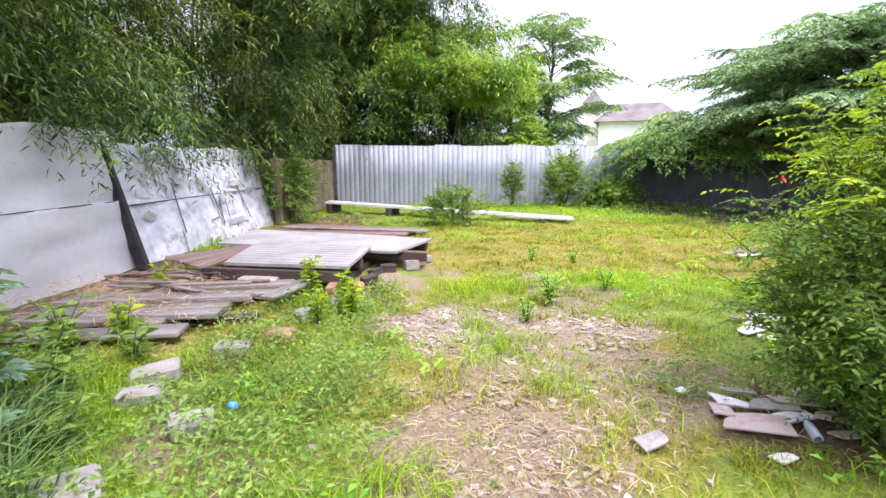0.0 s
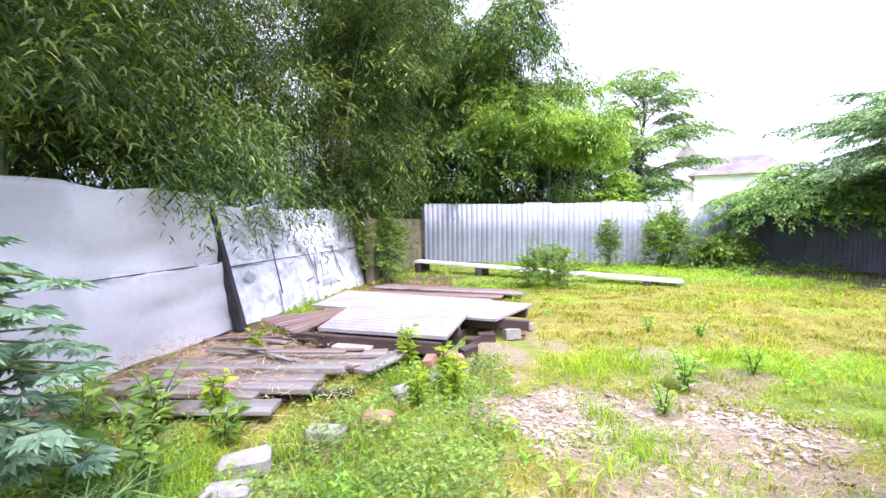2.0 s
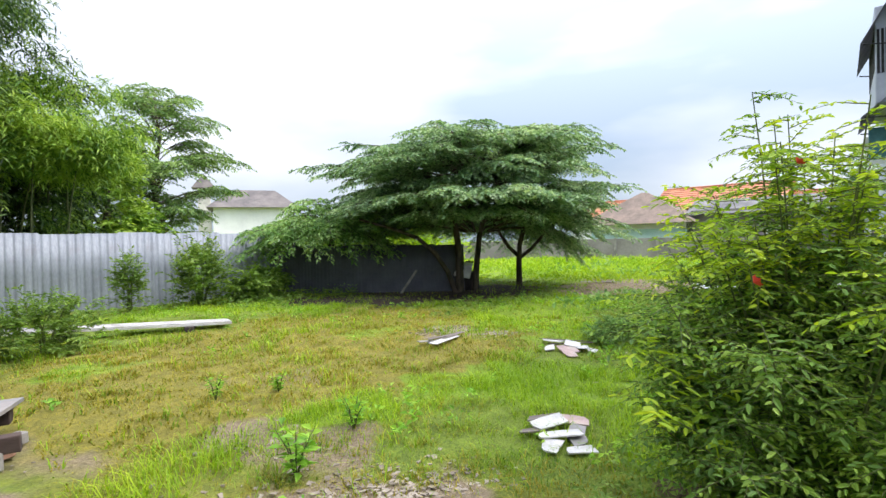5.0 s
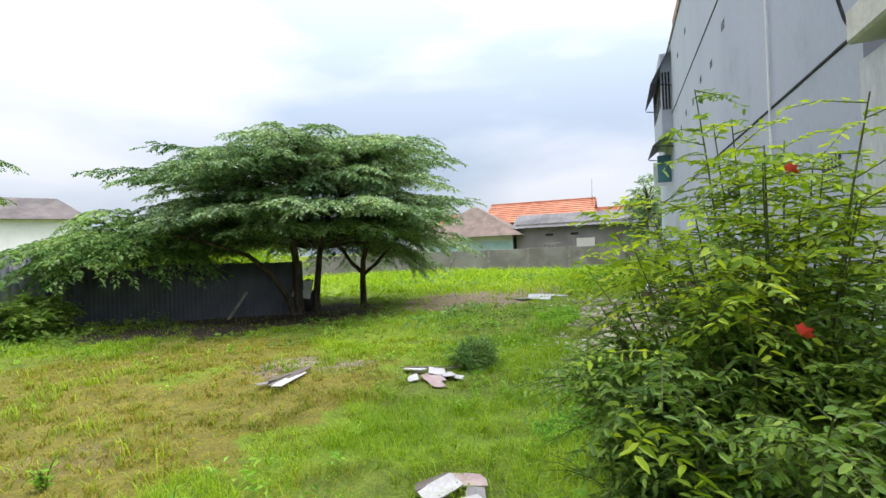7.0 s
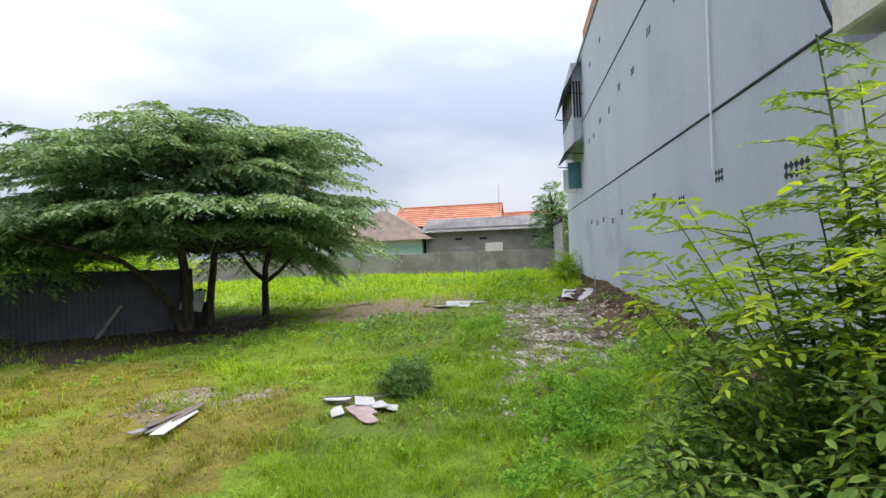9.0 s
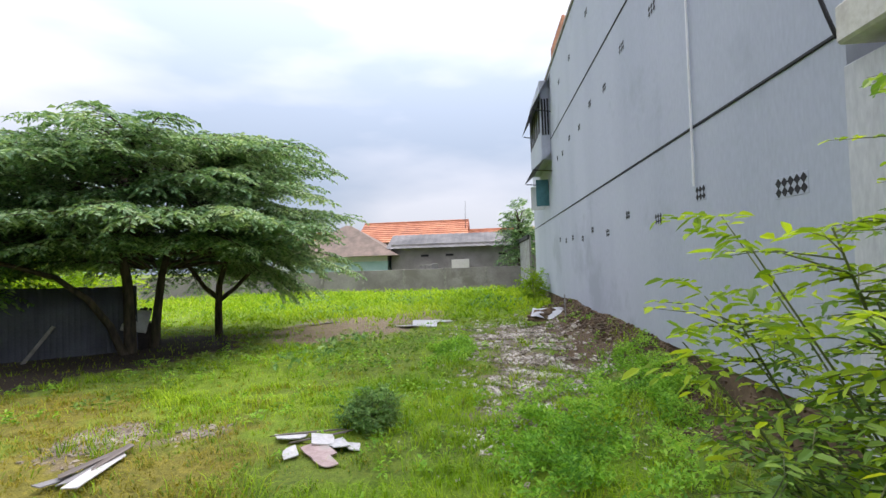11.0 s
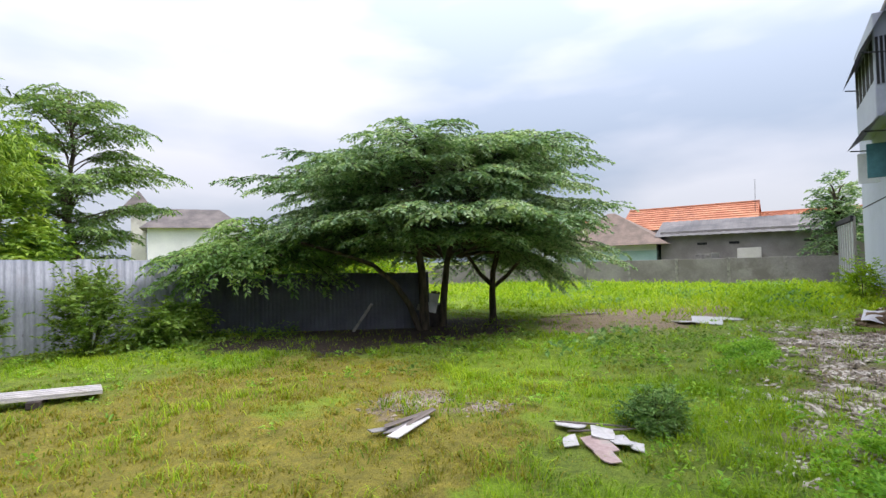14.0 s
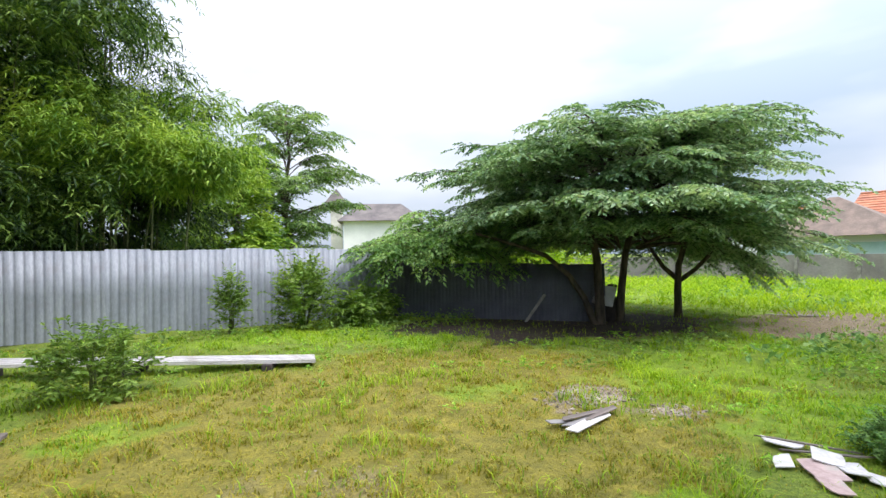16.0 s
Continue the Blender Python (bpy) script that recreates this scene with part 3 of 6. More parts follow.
def strew_clods():
    """Crumbled soil and mortar along the foot of the building."""
    rng = np.random.default_rng(12)
    cube = np.array([(x, y, z) for x in (-1, 1) for y in (-1, 1) for z in (-1, 1)], float)
    quads = np.array([(0, 1, 3, 2), (4, 6, 7, 5), (0, 4, 5, 1), (2, 3, 7, 6), (0, 2, 6, 4), (1, 5, 7, 3)])
    pairs = []
    for _ in range(2000):
        x = rng.uniform(5.4, 18.5)
        y = wall_y(x) + 0.03 + abs(rng.normal(0, 0.22))
        s = rng.uniform(0.008, 0.03 if x < 10 else 0.05) * np.array([1, rng.uniform(0.6, 1), rng.uniform(0.4, 0.9)])
        z = float(ground_z(x, y)) + s[2] * 0.4
        if y - wall_y(x) < 0.1:
            z += rng.uniform(0, max(0.0, 0.46 - z))
        pairs.append((cube * s * rng.uniform(0.6, 1.15, (8, 1)) + np.array([x, y, z]), quads))
    v, f = merge(pairs)
    tagged(new("soil_clods", mesh_np("soil_clods", v, f, M_FOOT)), "crumbled brown soil clods along the building's foot", "soil", kind="stuff")


strew_clods()


# ---- zinc fence ----
def zinc_sheet(width, height, period=0.16, depth=0.022):
    """A corrugated sheet: broad pale pans between narrow grooves."""
    n = int(width / period * 8)
    xs = np.linspace(0, width, n + 1)
    ys = depth * (1.5 * np.exp(-(((xs / period) % 1.0 - 0.5) / 0.17) ** 2) - 0.5)
    rows = []
    for z, lean in ((0.0, 0.0), (height * 0.5, 0.012), (height, -0.01)):
        rows.append(np.stack([xs, ys + lean, np.full_like(xs, z)], 1))
    front = np.concatenate(rows)
    back = front + np.array([0, 0.004, 0])
    k, m = n + 1, 3
    quad = [(r * k + i, r * k + i + 1, (r + 1) * k + i + 1, (r + 1) * k + i) for r in range(m - 1) for i in range(n)]
    f = np.array(quad)
    off = len(front)
    cap = np.array([((m - 1) * k + i, (m - 1) * k + i + 1, off + (m - 1) * k + i + 1, off + (m - 1) * k + i) for i in range(n)])
    return np.concatenate([front, back]), np.concatenate([f, f[:, ::-1] + off, cap])


def fence_run(a, b, height, label, top_drop=0.0, mat=None, depth=0.022):
    a, b = Vector((*a, 0)), Vector((*b, 0))
    run = (b - a).length
    turn = math.degrees(math.atan2(b.y - a.y, b.x - a.x))
    root = thing("zinc_fence", pose(a.x, a.y, 0, 0, 0, turn), label, "fence", kind="structure")
    n = max(1, round(run / 0.8))
    step = run / n
    for i in range(n):
        h = height - top_drop * i / n + random.uniform(-0.03, 0.03)
        v, f = zinc_sheet(step + 0.05, h, 0.16 if depth > 0.01 else 0.1, depth)
        child("sheet", mesh_np("sheet", v, f, mat or M_ZINC, True), root, m=pose(i * step, random.uniform(-0.012, 0.012), 0, random.uniform(-1, 1), random.uniform(-0.5, 0.5), 0))
    for i in range(0, n + 1, 2):
        part("post", box(0.06, 0.06, height - top_drop * i / n - 0.05, 0.006), M_DARKWOOD, root, m=pose(i * step, 0.09, 0))
    for z in (0.35, height - top_drop - 0.25):
        part("rail", box(run, 0.05, 0.06, 0.006), M_DARKWOOD, root, m=pose(run / 2, 0.06, z))
    return root


fence_run((-2.05, 17.0), (7.6, 16.2), 1.9, "weathered grey corrugated zinc sheet fence")
fence_run((7.53, 16.24), (11.05, 11.44), 1.5, "dark corrugated zinc fence, tree shade partly put into its colour", 0.15, M_SHADEZINC, 0.007)


# ---- white sheets on the near side ----
def bent_sheet(width, height, lean, seed, mat, wrinkle=0.03, cols=26, rows=16):
    """A thin metal sheet, dented and wrinkled, that leans back."""
    rng = random.Random(seed)
    pts = []
    for off in (0.0, 0.006):
        for r in range(rows + 1):
            for c in range(cols + 1):
                x, z = width * c / cols, height * r / rows
                d = noise.noise((x * 1.3, z * 1.6, seed)) * wrinkle + noise.noise((x * 4, z * 5, seed + 3)) * wrinkle * 0.45
                pts.append((x, lean * z / height + d + off, z + (noise.noise((x * 2, seed, 1)) * 0.05 if r == rows else 0)))
    k, n1 = cols + 1, (cols + 1) * (rows + 1)
    f = [(r * k + c, r * k + c + 1, (r + 1) * k + c + 1, (r + 1) * k + c) for r in range(rows) for c in range(cols)]
    f2 = [tuple(n1 + i for i in q[::-1]) for q in f]
    edge = [(rows * k + c, rows * k + c + 1, n1 + rows * k + c + 1, n1 + rows * k + c) for c in range(cols)]
    edge += [(r * k, (r + 1) * k, n1 + (r + 1) * k, n1 + r * k) for r in range(rows)]
    return mesh_np("sheet", np.array(pts), np.array(f + f2 + edge), mat, True)


def sheet_wall(a, b, height, lean, label, mat, pieces, wrinkle):
    a, b = Vector((*a, 0)), Vector((*b, 0))
    run, turn = (b - a).length, math.degrees(math.atan2(b.y - a.y, b.x - a.x))
    root = thing("sheet_wall", pose(a.x, a.y, 0, 0, 0, turn), label, "fence", kind="structure")
    cols, levels = pieces
    step, h = run / cols, height / levels
    for i in range(cols):
        for j in range(levels):
            me = bent_sheet(step + 0.03, h + 0.03, lean / levels, 3.7 * i + 11.1 * j + run, mat, wrinkle)
            child("sheet", me, root, m=pose(i * step, lean * j / levels - 0.006 * ((i + j) % 2), j * h))
    for j in range(1, levels):
        part("seam_batten", box(run, 0.012, 0.012, 0.002, jitter=0.003), M_DARKWOOD, root, m=pose(run / 2, lean * j / levels - 0.025, j * h + 0.01, 0, random.uniform(-0.4, 0.4), 0))
    return root


sheet_wall((-4.2, 0.5), (-3.52, 6.95), 1.75, 0.22, "dented white metal sheets nailed up as a wall", M_SCRAP, (1, 2), 0.06)
torn = sheet_wall((-3.48, 7.05), (-2.75, 11.4), 1.6, 0.5, "torn peeling white sheets leaning back", M_TORN, (4, 2), 0.06)
rt = random.Random(5)
for k in range(22):
    along, up = rt.uniform(0.2, 4.0), rt.choice((rt.uniform(0.9, 1.5), rt.uniform(0.15, 1.5)))
    flap = bent_sheet(rt.uniform(0.12, 0.45), rt.uniform(0.06, 0.22), rt.uniform(-0.09, -0.03), 2.3 * k, M_TORN, 0.07, 8, 5)
    child("loose_flap", flap, torn, m=pose(along, 0.5 * up / 1.6 - 0.05, up, -17, rt.uniform(-25, 25), 0))
for k in range(12):
    along, up = rt.uniform(0.15, 4.2), rt.uniform(0.2, 1.45)
    part("tear", box(rt.uniform(0.1, 0.5), 0.008, rt.uniform(0.012, 0.04), 0.002, jitter=0.006), M_TEAR, torn, m=pose(along, 0.5 * up / 1.6 - 0.06, up, -17, rt.choice((rt.uniform(-12, 12), rt.uniform(60, 85))), 0))
for along, lean_ in ((1.1, 6), (2.3, -8), (3.3, -12)):
    part("fold", box(0.016, 0.02, 0.8, 0.004, jitter=0.006), M_TEAR, torn, m=pose(along, 0.03, 0.3, -17, lean_, 0))
post = part("leaning_post", box(0.13, 0.12, 1.85, 0.012, jitter=0.01), M_DARK, m=pose(-3.42, 6.95, -0.02, 0, -13, 6))
tagged(post, "blackened timber post leaning between white sheets", "post")

corner = part("corner_post", box(0.12, 0.12, 1.75, 0.01, jitter=0.01), M_DARKWOOD, m=pose(-2.1, 16.9, 0, 0, 0, 8))
tagged(corner, "dark timber post at the end of the zinc fence", "post")
old = part("wall_west", box(0.22, 5.7, 1.45, 0.02, jitter=0.03), M_OLDWALL, m=pose(-2.45, 14.05, 0, 0, 0, -4))
tagged(old, "crumbling brown masonry wall stub with moss", "wall", kind="structure")


# ---- building ----
def build_building():
    root = thing("building", pose(7.44, 1.31, 0, 0, 0, WALL_TURN), "three-storey building with bare blue-grey plastered side wall", "building", kind="structure")
    part("wall", box(20.0, 9.0, 7.6, 0.0, (7.6, -4.5, 0.45)), M_PLASTER, root)
    part("footing", box(20.0, 8.9, 0.46, 0.01, (7.6, -4.48, -0.02), jitter=0.0), M_FOOT, root, "dark soil-stained rough footing")
    for z in (3.09, 5.78):
        part("joint_strip", box(20.0, 0.03, 0.03, 0.006, (7.6, 0.0, z)), M_LINE, root)
    part("parapet", box(20.0, 0.2, 0.12, 0.02, (7.6, -0.06, 8.05)), M_CONC, root)
    part("corner_pillar", box(0.9, 0.5, 2.75, 0.01, (-2.87, -0.21, 0.1)), M_PILLAR, root, "pale grey corner pillar")
    part("canopy_beam", box(2.4, 0.9, 0.26, 0.02, (-3.72, -0.3, 2.95)), M_CREAM, root, "pale concrete canopy over the corner")
    v, f = tube([(-0.02, 0.035, 2.42), (-0.02, 0.03, 4.5), (0.02, 0.035, 7.9)], [0.014] * 3, 8)
    child("drain_pipe", mesh_np("drain_pipe", v, f, M_PVC, True), root, "thin white plastic drain pipe")
    cable = [(-2.4, 0.05, 3.05), (-2.42, 0.12, 3.2), (-2.35, 0.16, 3.5), (-2.3, 0.1, 4.4), (-2.3, 0.05, 6.0)]
    v, f = tube(cable, [0.014] * 5, 6)
    child("cable", mesh_np("cable", v, f, M_LINE, True), root, "hanging black cable")

    def vent(along, z, w, h):
        frame_ = part("vent", box(w + 0.02, 0.008, h + 0.02, 0.002, (along, 0.0, z - h / 2 - 0.01)), M_PLASTER, root)
        cols, rows = max(2, round(w / 0.085)), max(2, round(h / 0.075))
        for i in range(cols):
            for j in range(rows):
                s = 0.042
                bm = bmesh.new()
                bmesh.ops.create_cone(bm, cap_ends=True, segments=4, radius1=s, radius2=s * 0.9, depth=0.012)
                part("hole", bm, M_DARK, frame_, m=pose(along + (i + 0.5) * w / cols - w / 2, 0.001, z - h / 2 + (j + 0.5) * h / rows, 90, 0, 0))

    for along, z, w, h in ((-1.74, 2.16, 0.5, 0.22), (-0.11, 2.33, 0.3, 0.22), (1.26, 2.16, 0.34, 0.2), (2.7, 2.35, 0.26, 0.18), (4.09, 2.13, 0.34, 0.2),
                           (5.43, 2.28, 0.26, 0.18), (6.55, 2.14, 0.3, 0.2), (7.88, 2.23, 0.3, 0.2), (8.95, 2.2, 0.26, 0.2), (10.07, 2.28, 0.26, 0.2),
                           (1.15, 5.09, 0.36, 0.22), (2.65, 5.2, 0.36, 0.22), (3.89, 4.95, 0.3, 0.2), (5.2, 5.05, 0.3, 0.2), (6.44, 4.87, 0.3, 0.2),
                           (7.81, 4.95, 0.3, 0.2), (9.0, 4.8, 0.26, 0.2), (9.97, 4.85, 0.26, 0.2), (5.2, 7.1, 0.3, 0.2), (7.4, 7.0, 0.3, 0.2), (9.2, 7.0, 0.3, 0.2)):
        vent(along, z, w * 0.82, h * 0.7)

    def awning(along, length, z_top, drop, out):
        bm = bmesh.new()
        quad = [bm.verts.new(p) for p in ((along, 0.02, z_top), (along + length, 0.02, z_top), (along + length, out, z_top - drop), (along, out, z_top - drop))]
        bm.faces.new(quad)
        bmesh.ops.solidify(bm, geom=bm.faces[:], thickness=0.12)
        slab = part("awning", bm, M_RUSTROOF, root, "dark sheet-metal awning")
        for a in (along + 0.1, along + length - 0.1):
            v, f = tube([(a, 0.0, z_top - drop * 1.1), (a, out * 0.9, z_top - drop)], [0.02, 0.02], 6)
            child("bracket", mesh_np("bracket", v, f, M_LINE), slab)

    awning(11.0, 4.0, 7.95, 1.15, 0.66)
    awning(11.2, 3.4, 5.3, 0.55, 0.66)
    bay = part("bay_window", box(3.6, 0.34, 2.75, 0.02, (13.1, 0.16, 5.1)), M_PLASTER, root, "projecting grey window bay")
    for i in range(3):
        part("pane", box(0.03, 0.06, 1.25, 0.005, (11.29, 0.07 + 0.095 * i, 5.95)), M_DARK, bay)
    for i in range(5):
        part("pane", box(0.5, 0.03, 1.1, 0.005, (11.7 + i * 0.7, 0.325, 6.1)), M_DARK, bay)
    part("shutter", box(0.06, 0.45, 0.95, 0.01, (12.2, 0.24, 3.6)), M_TEAL, root, "open teal window shutter")
    part("shutter", box(0.06, 0.5, 0.9, 0.01, (13.6, 0.27, 3.6)), M_HOUSE, root, "open white window shutter")
    part("roof_railing", box(2.4, 0.1, 0.7, 0.02, (10.0, -0.15, 8.17)), M_TILE, root, "orange-red roof railing")


build_building()


# ---- far houses and boundary wall ----
def build_far_wall():
    root = thing("boundary_wall", pose(31.0, 2.6, 0, 0, 0, 98), "grey precast concrete panel boundary wall", "wall", kind="structure")
    for i in range(14):
        part("panel", box(2.34, 0.06, 1.38, 0.01, (2.4 * i + 1.2, 0, 0)), M_FARWALL, root)
        part("post", box(0.14, 0.14, 1.42, 0.01, (2.4 * i, 0, 0)), M_CONC, root)


def hip_roof(w, d, h, ridge):
    """A hipped roof over w by d with a ridge of that length along x; eaves at z 0."""
    bm = bmesh.new()
    a = [bm.verts.new(p) for p in ((-w / 2, -d / 2, 0), (w / 2, -d / 2, 0), (w / 2, d / 2, 0), (-w / 2, d / 2, 0), (-ridge / 2, 0, h), (ridge / 2, 0, h))]
    for q in ((0, 1, 5, 4), (2, 3, 4, 5), (1, 2, 5), (3, 0, 4), (3, 2, 1, 0)):
        bm.faces.new([a[i] for i in q])
    return bm


def house(at, turn, w, d, wall_h, roof_h, ridge, wall_mat, roof_mat, label, windows=2, over=0.5):
    root = thing("house", pose(*at, 0, 0, 0, turn), label, "house")
    part("wall", box(w, d, wall_h), wall_mat, root)
    part("roof", hip_roof(w + 2 * over, d + 2 * over, roof_h, ridge), roof_mat, root, m=pose(0, 0, wall_h))
    for i in range(windows):
        win = part("window", box(1.0, 0.08, 1.1, 0.01), M_DARK, root, m=pose(-w / 2 + (i + 0.5) * w / windows, -d / 2 - 0.03, wall_h - 2.0))
        part("frame", box(1.14, 0.05, 0.08, 0.01), M_HOUSE, win, m=pose(0, -0.03, 1.1))
    return root


build_far_wall()


def shed():
    root = thing("long_shed", pose(33.2, 6.4, 0, 0, 0, 94), "long grey block-walled shed with patched asbestos roof", "shed")
    part("wall", box(9.6, 4.0, 3.0), M_FARWALL, root, m=pose(0, -2.2, 0))
    bm = bmesh.new()
    n = 48
    lo = [bm.verts.new((-5.1 + 10.2 * i / n, 0.3, 2.7 + 0.03 * (i % 2))) for i in range(n + 1)]
    hi = [bm.verts.new((-5.1 + 10.2 * i / n, -3.0, 3.75 + 0.03 * (i % 2))) for i in range(n + 1)]
    for i in range(n):
        bm.faces.new((lo[i], lo[i + 1], hi[i + 1], hi[i]))
    part("roof", bm, M_GREYROOF, root, "patched grey corrugated asbestos roof")
    for x in (-3.6, -2.4, 1.0, 2.6):
        part("vent", box(0.5, 0.05, 0.14, 0.01), M_DARK, root, m=pose(x, -0.18, 2.15))
    part("patch", box(1.1, 0.05, 1.0, 0.01, jitter=0.03), M_CREAM, root, "pale patch of loose boards", m=pose(0.3, 0.2, 0.9))


shed()


def tiled_roof(at, turn, w, d, h, mat, label, wall_h=3.2):
    root = thing("house", pose(*at, 0, 0, 0, turn), label, "house")
    part("wall", box(w, d, wall_h), M_HOUSE, root)
    rows = 10
    for sgn in (-1, 1):
        bm = bmesh.new()
        for r in range(rows):
            y0, y1 = sgn * (d / 2 + 0.4) * (1 - r / rows), sgn * (d / 2 + 0.4) * (1 - (r + 1) / rows)
            z0, z1 = h * r / rows + 0.05, h * (r + 1) / rows
            row = [bm.verts.new(p) for p in ((-w / 2 - 0.4, y0, z0), (w / 2 + 0.4, y0, z0))]
            end = [bm.verts.new(p) for p in ((-w / 2 - 0.4, y1, z1), (w / 2 + 0.4, y1, z1))]
            if r:
                bm.faces.new((last[0], last[1], row[1], row[0]))
            bm.faces.new((row[0], row[1], end[1], end[0]))
            last = end
        bmesh.ops.recalc_face_normals(bm, faces=bm.faces[:])
        part("roof_slope", bm, mat, root, m=pose(0, 0, wall_h))
    part("ridge_cap", box(w + 0.8, 0.25, 0.12, 0.03), mat, root, m=pose(0, 0, wall_h + h - 0.04))
    return root


tiled_roof((40.0, 10.8), 92, 7.5, 6.0, 1.7, M_TILE, "house with an orange clay tile roof", 3.3)
mast = tube([(38.6, 6.8, 4.2), (38.6, 6.75, 6.3)], [0.016, 0.012], 6)
tagged(new("antenna_pole", mesh_np("antenna_pole", *mast, M_LINE)), "thin antenna pole standing on the tiled roof", "antenna")
tiled_roof((41.5, 4.6), 92, 9.0, 6.0, 1.0, M_TILE, "low house with faded orange tile roof", 3.3)
cottage = house((34.6, 14.6), 95, 6.0, 4.0, 2.3, 2.2, 0.4, M_HOUSE, M_CLAYTILE, "small house with brown hipped tile roof", 2, 0.8)
part("dado", box(6.03, 4.03, 1.95), M_PALETEAL, cottage, "pale teal lower wall")
tiled_roof((41.0, 19.0), 92, 6.0, 6.0, 1.5, M_TILE, "house with an orange clay tile roof", 3.0)
villa = house((21.5, 44.2), -26, 6.3, 5.6, 4.75, 1.75, 3.7, M_HOUSE, M_BROWNTILE, "large white house with dark hipped roof and turret", 0, 0.5)
part("turret", box(1.0, 1.0, 6.7, 0.02), M_CREAM, villa, m=pose(-4.0, 1.2, 0))
part("turret_roof", hip_roof(1.9, 1.9, 1.35, 0.02), M_BROWNTILE, villa, m=pose(-4.0, 1.2, 6.7))
side = part("side_fence", box(5.0, 0.08, 2.9, 0.0), M_FARWALL, m=pose(28.6, 2.7, 0, 0, 0, 4))
tagged(side, "tall vertical-striped metal side fence", "fence", kind="structure")
for i in range(7):
    part("strip", box(0.16, 0.04, 2.7, 0.01), M_PILLAR, side, m=pose(-2.3 + 0.75 * i, 0.06, 0))
part("cap_rail", box(5.0, 0.14, 0.22, 0.02), M_LINE, side, m=pose(0, 0.06, 2.72))
for x, y, w, h, mt, lean_ in ((30.75, 7.3, 0.95, 1.25, M_HOUSE, -9), (30.7, 8.5, 0.8, 1.5, M_CONC, -6), (30.8, 8.0, 0.35, 1.6, M_BOARD, -12)):
    b = part("leaning_sheet", box(w, 0.03, h, 0.004, jitter=0.015), mt, m=pose(x, y, float(ground_z(x, y)), lean_, 0, 98))
    tagged(b, "pale sheet leaning against the boundary wall", "sheet", "sheets by the boundary wall")


# ---- trees and bushes ----
def sprays(tips, dirs, length, leaves, leaf_len, leaf_wide, rng, droop=0.3, flat=0.25, shape=leaf_quads):
    """Leafy twigs: leaves in two ranks along each twig, which sags towards its tip."""
    n = len(tips)
    dirs = unit(dirs)
    length = np.broadcast_to(length, n)
    s = (np.arange(leaves) + 0.5) / leaves
    down = np.array([0, 0, -1.0])
    base = tips[:, None] + dirs[:, None] * (length[:, None] * s)[..., None] + down * (droop * length[:, None] * s ** 2)[..., None]
    run = dirs[:, None] + down * (2 * droop * s)[None, :, None]
    side = unit(np.cross(dirs, np.array([0, 0, 1.0])))[:, None] * np.where(np.arange(leaves) % 2, 1.0, -1.0)[None, :, None]
    along = unit(run) * 0.55 + side * 0.85 + rng.normal(0, flat, (n, leaves, 3))
    size = leaf_len * rng.uniform(0.7, 1.25, n * leaves)
    return shape(base.reshape(-1, 3), along.reshape(-1, 3), size, size * leaf_wide / leaf_len, rng, 0.18)


def twig_sticks(tips, dirs, length, radius, droop):
    """Thin three-sided sticks under the leaves."""
    n = len(tips)
    dirs = unit(dirs)
    down = np.array([0, 0, -1.0])
    length = np.broadcast_to(length, n)[:, None]
    side = unit(np.cross(dirs, np.array([0, 0, 1.0])))
    up = np.cross(side, dirs)
    rings = []
    for s, r in ((0.0, radius), (0.5, radius * 0.7), (1.0, radius * 0.2)):
        p = tips + dirs * length * s + down * droop * length * s * s
        rings += [p + side * r, p - side * r * 0.5 + up * r, p - side * r * 0.5 - up * r]
    v = np.stack(rings, 1).reshape(-1, 3)
    i = np.arange(n)[:, None] * 9
    f = np.concatenate([i + np.array([a + k, a + (k + 1) % 3, a + 3 + (k + 1) % 3, a + 3 + k]) for a in (0, 3) for k in range(3)], 0)
    return v, f


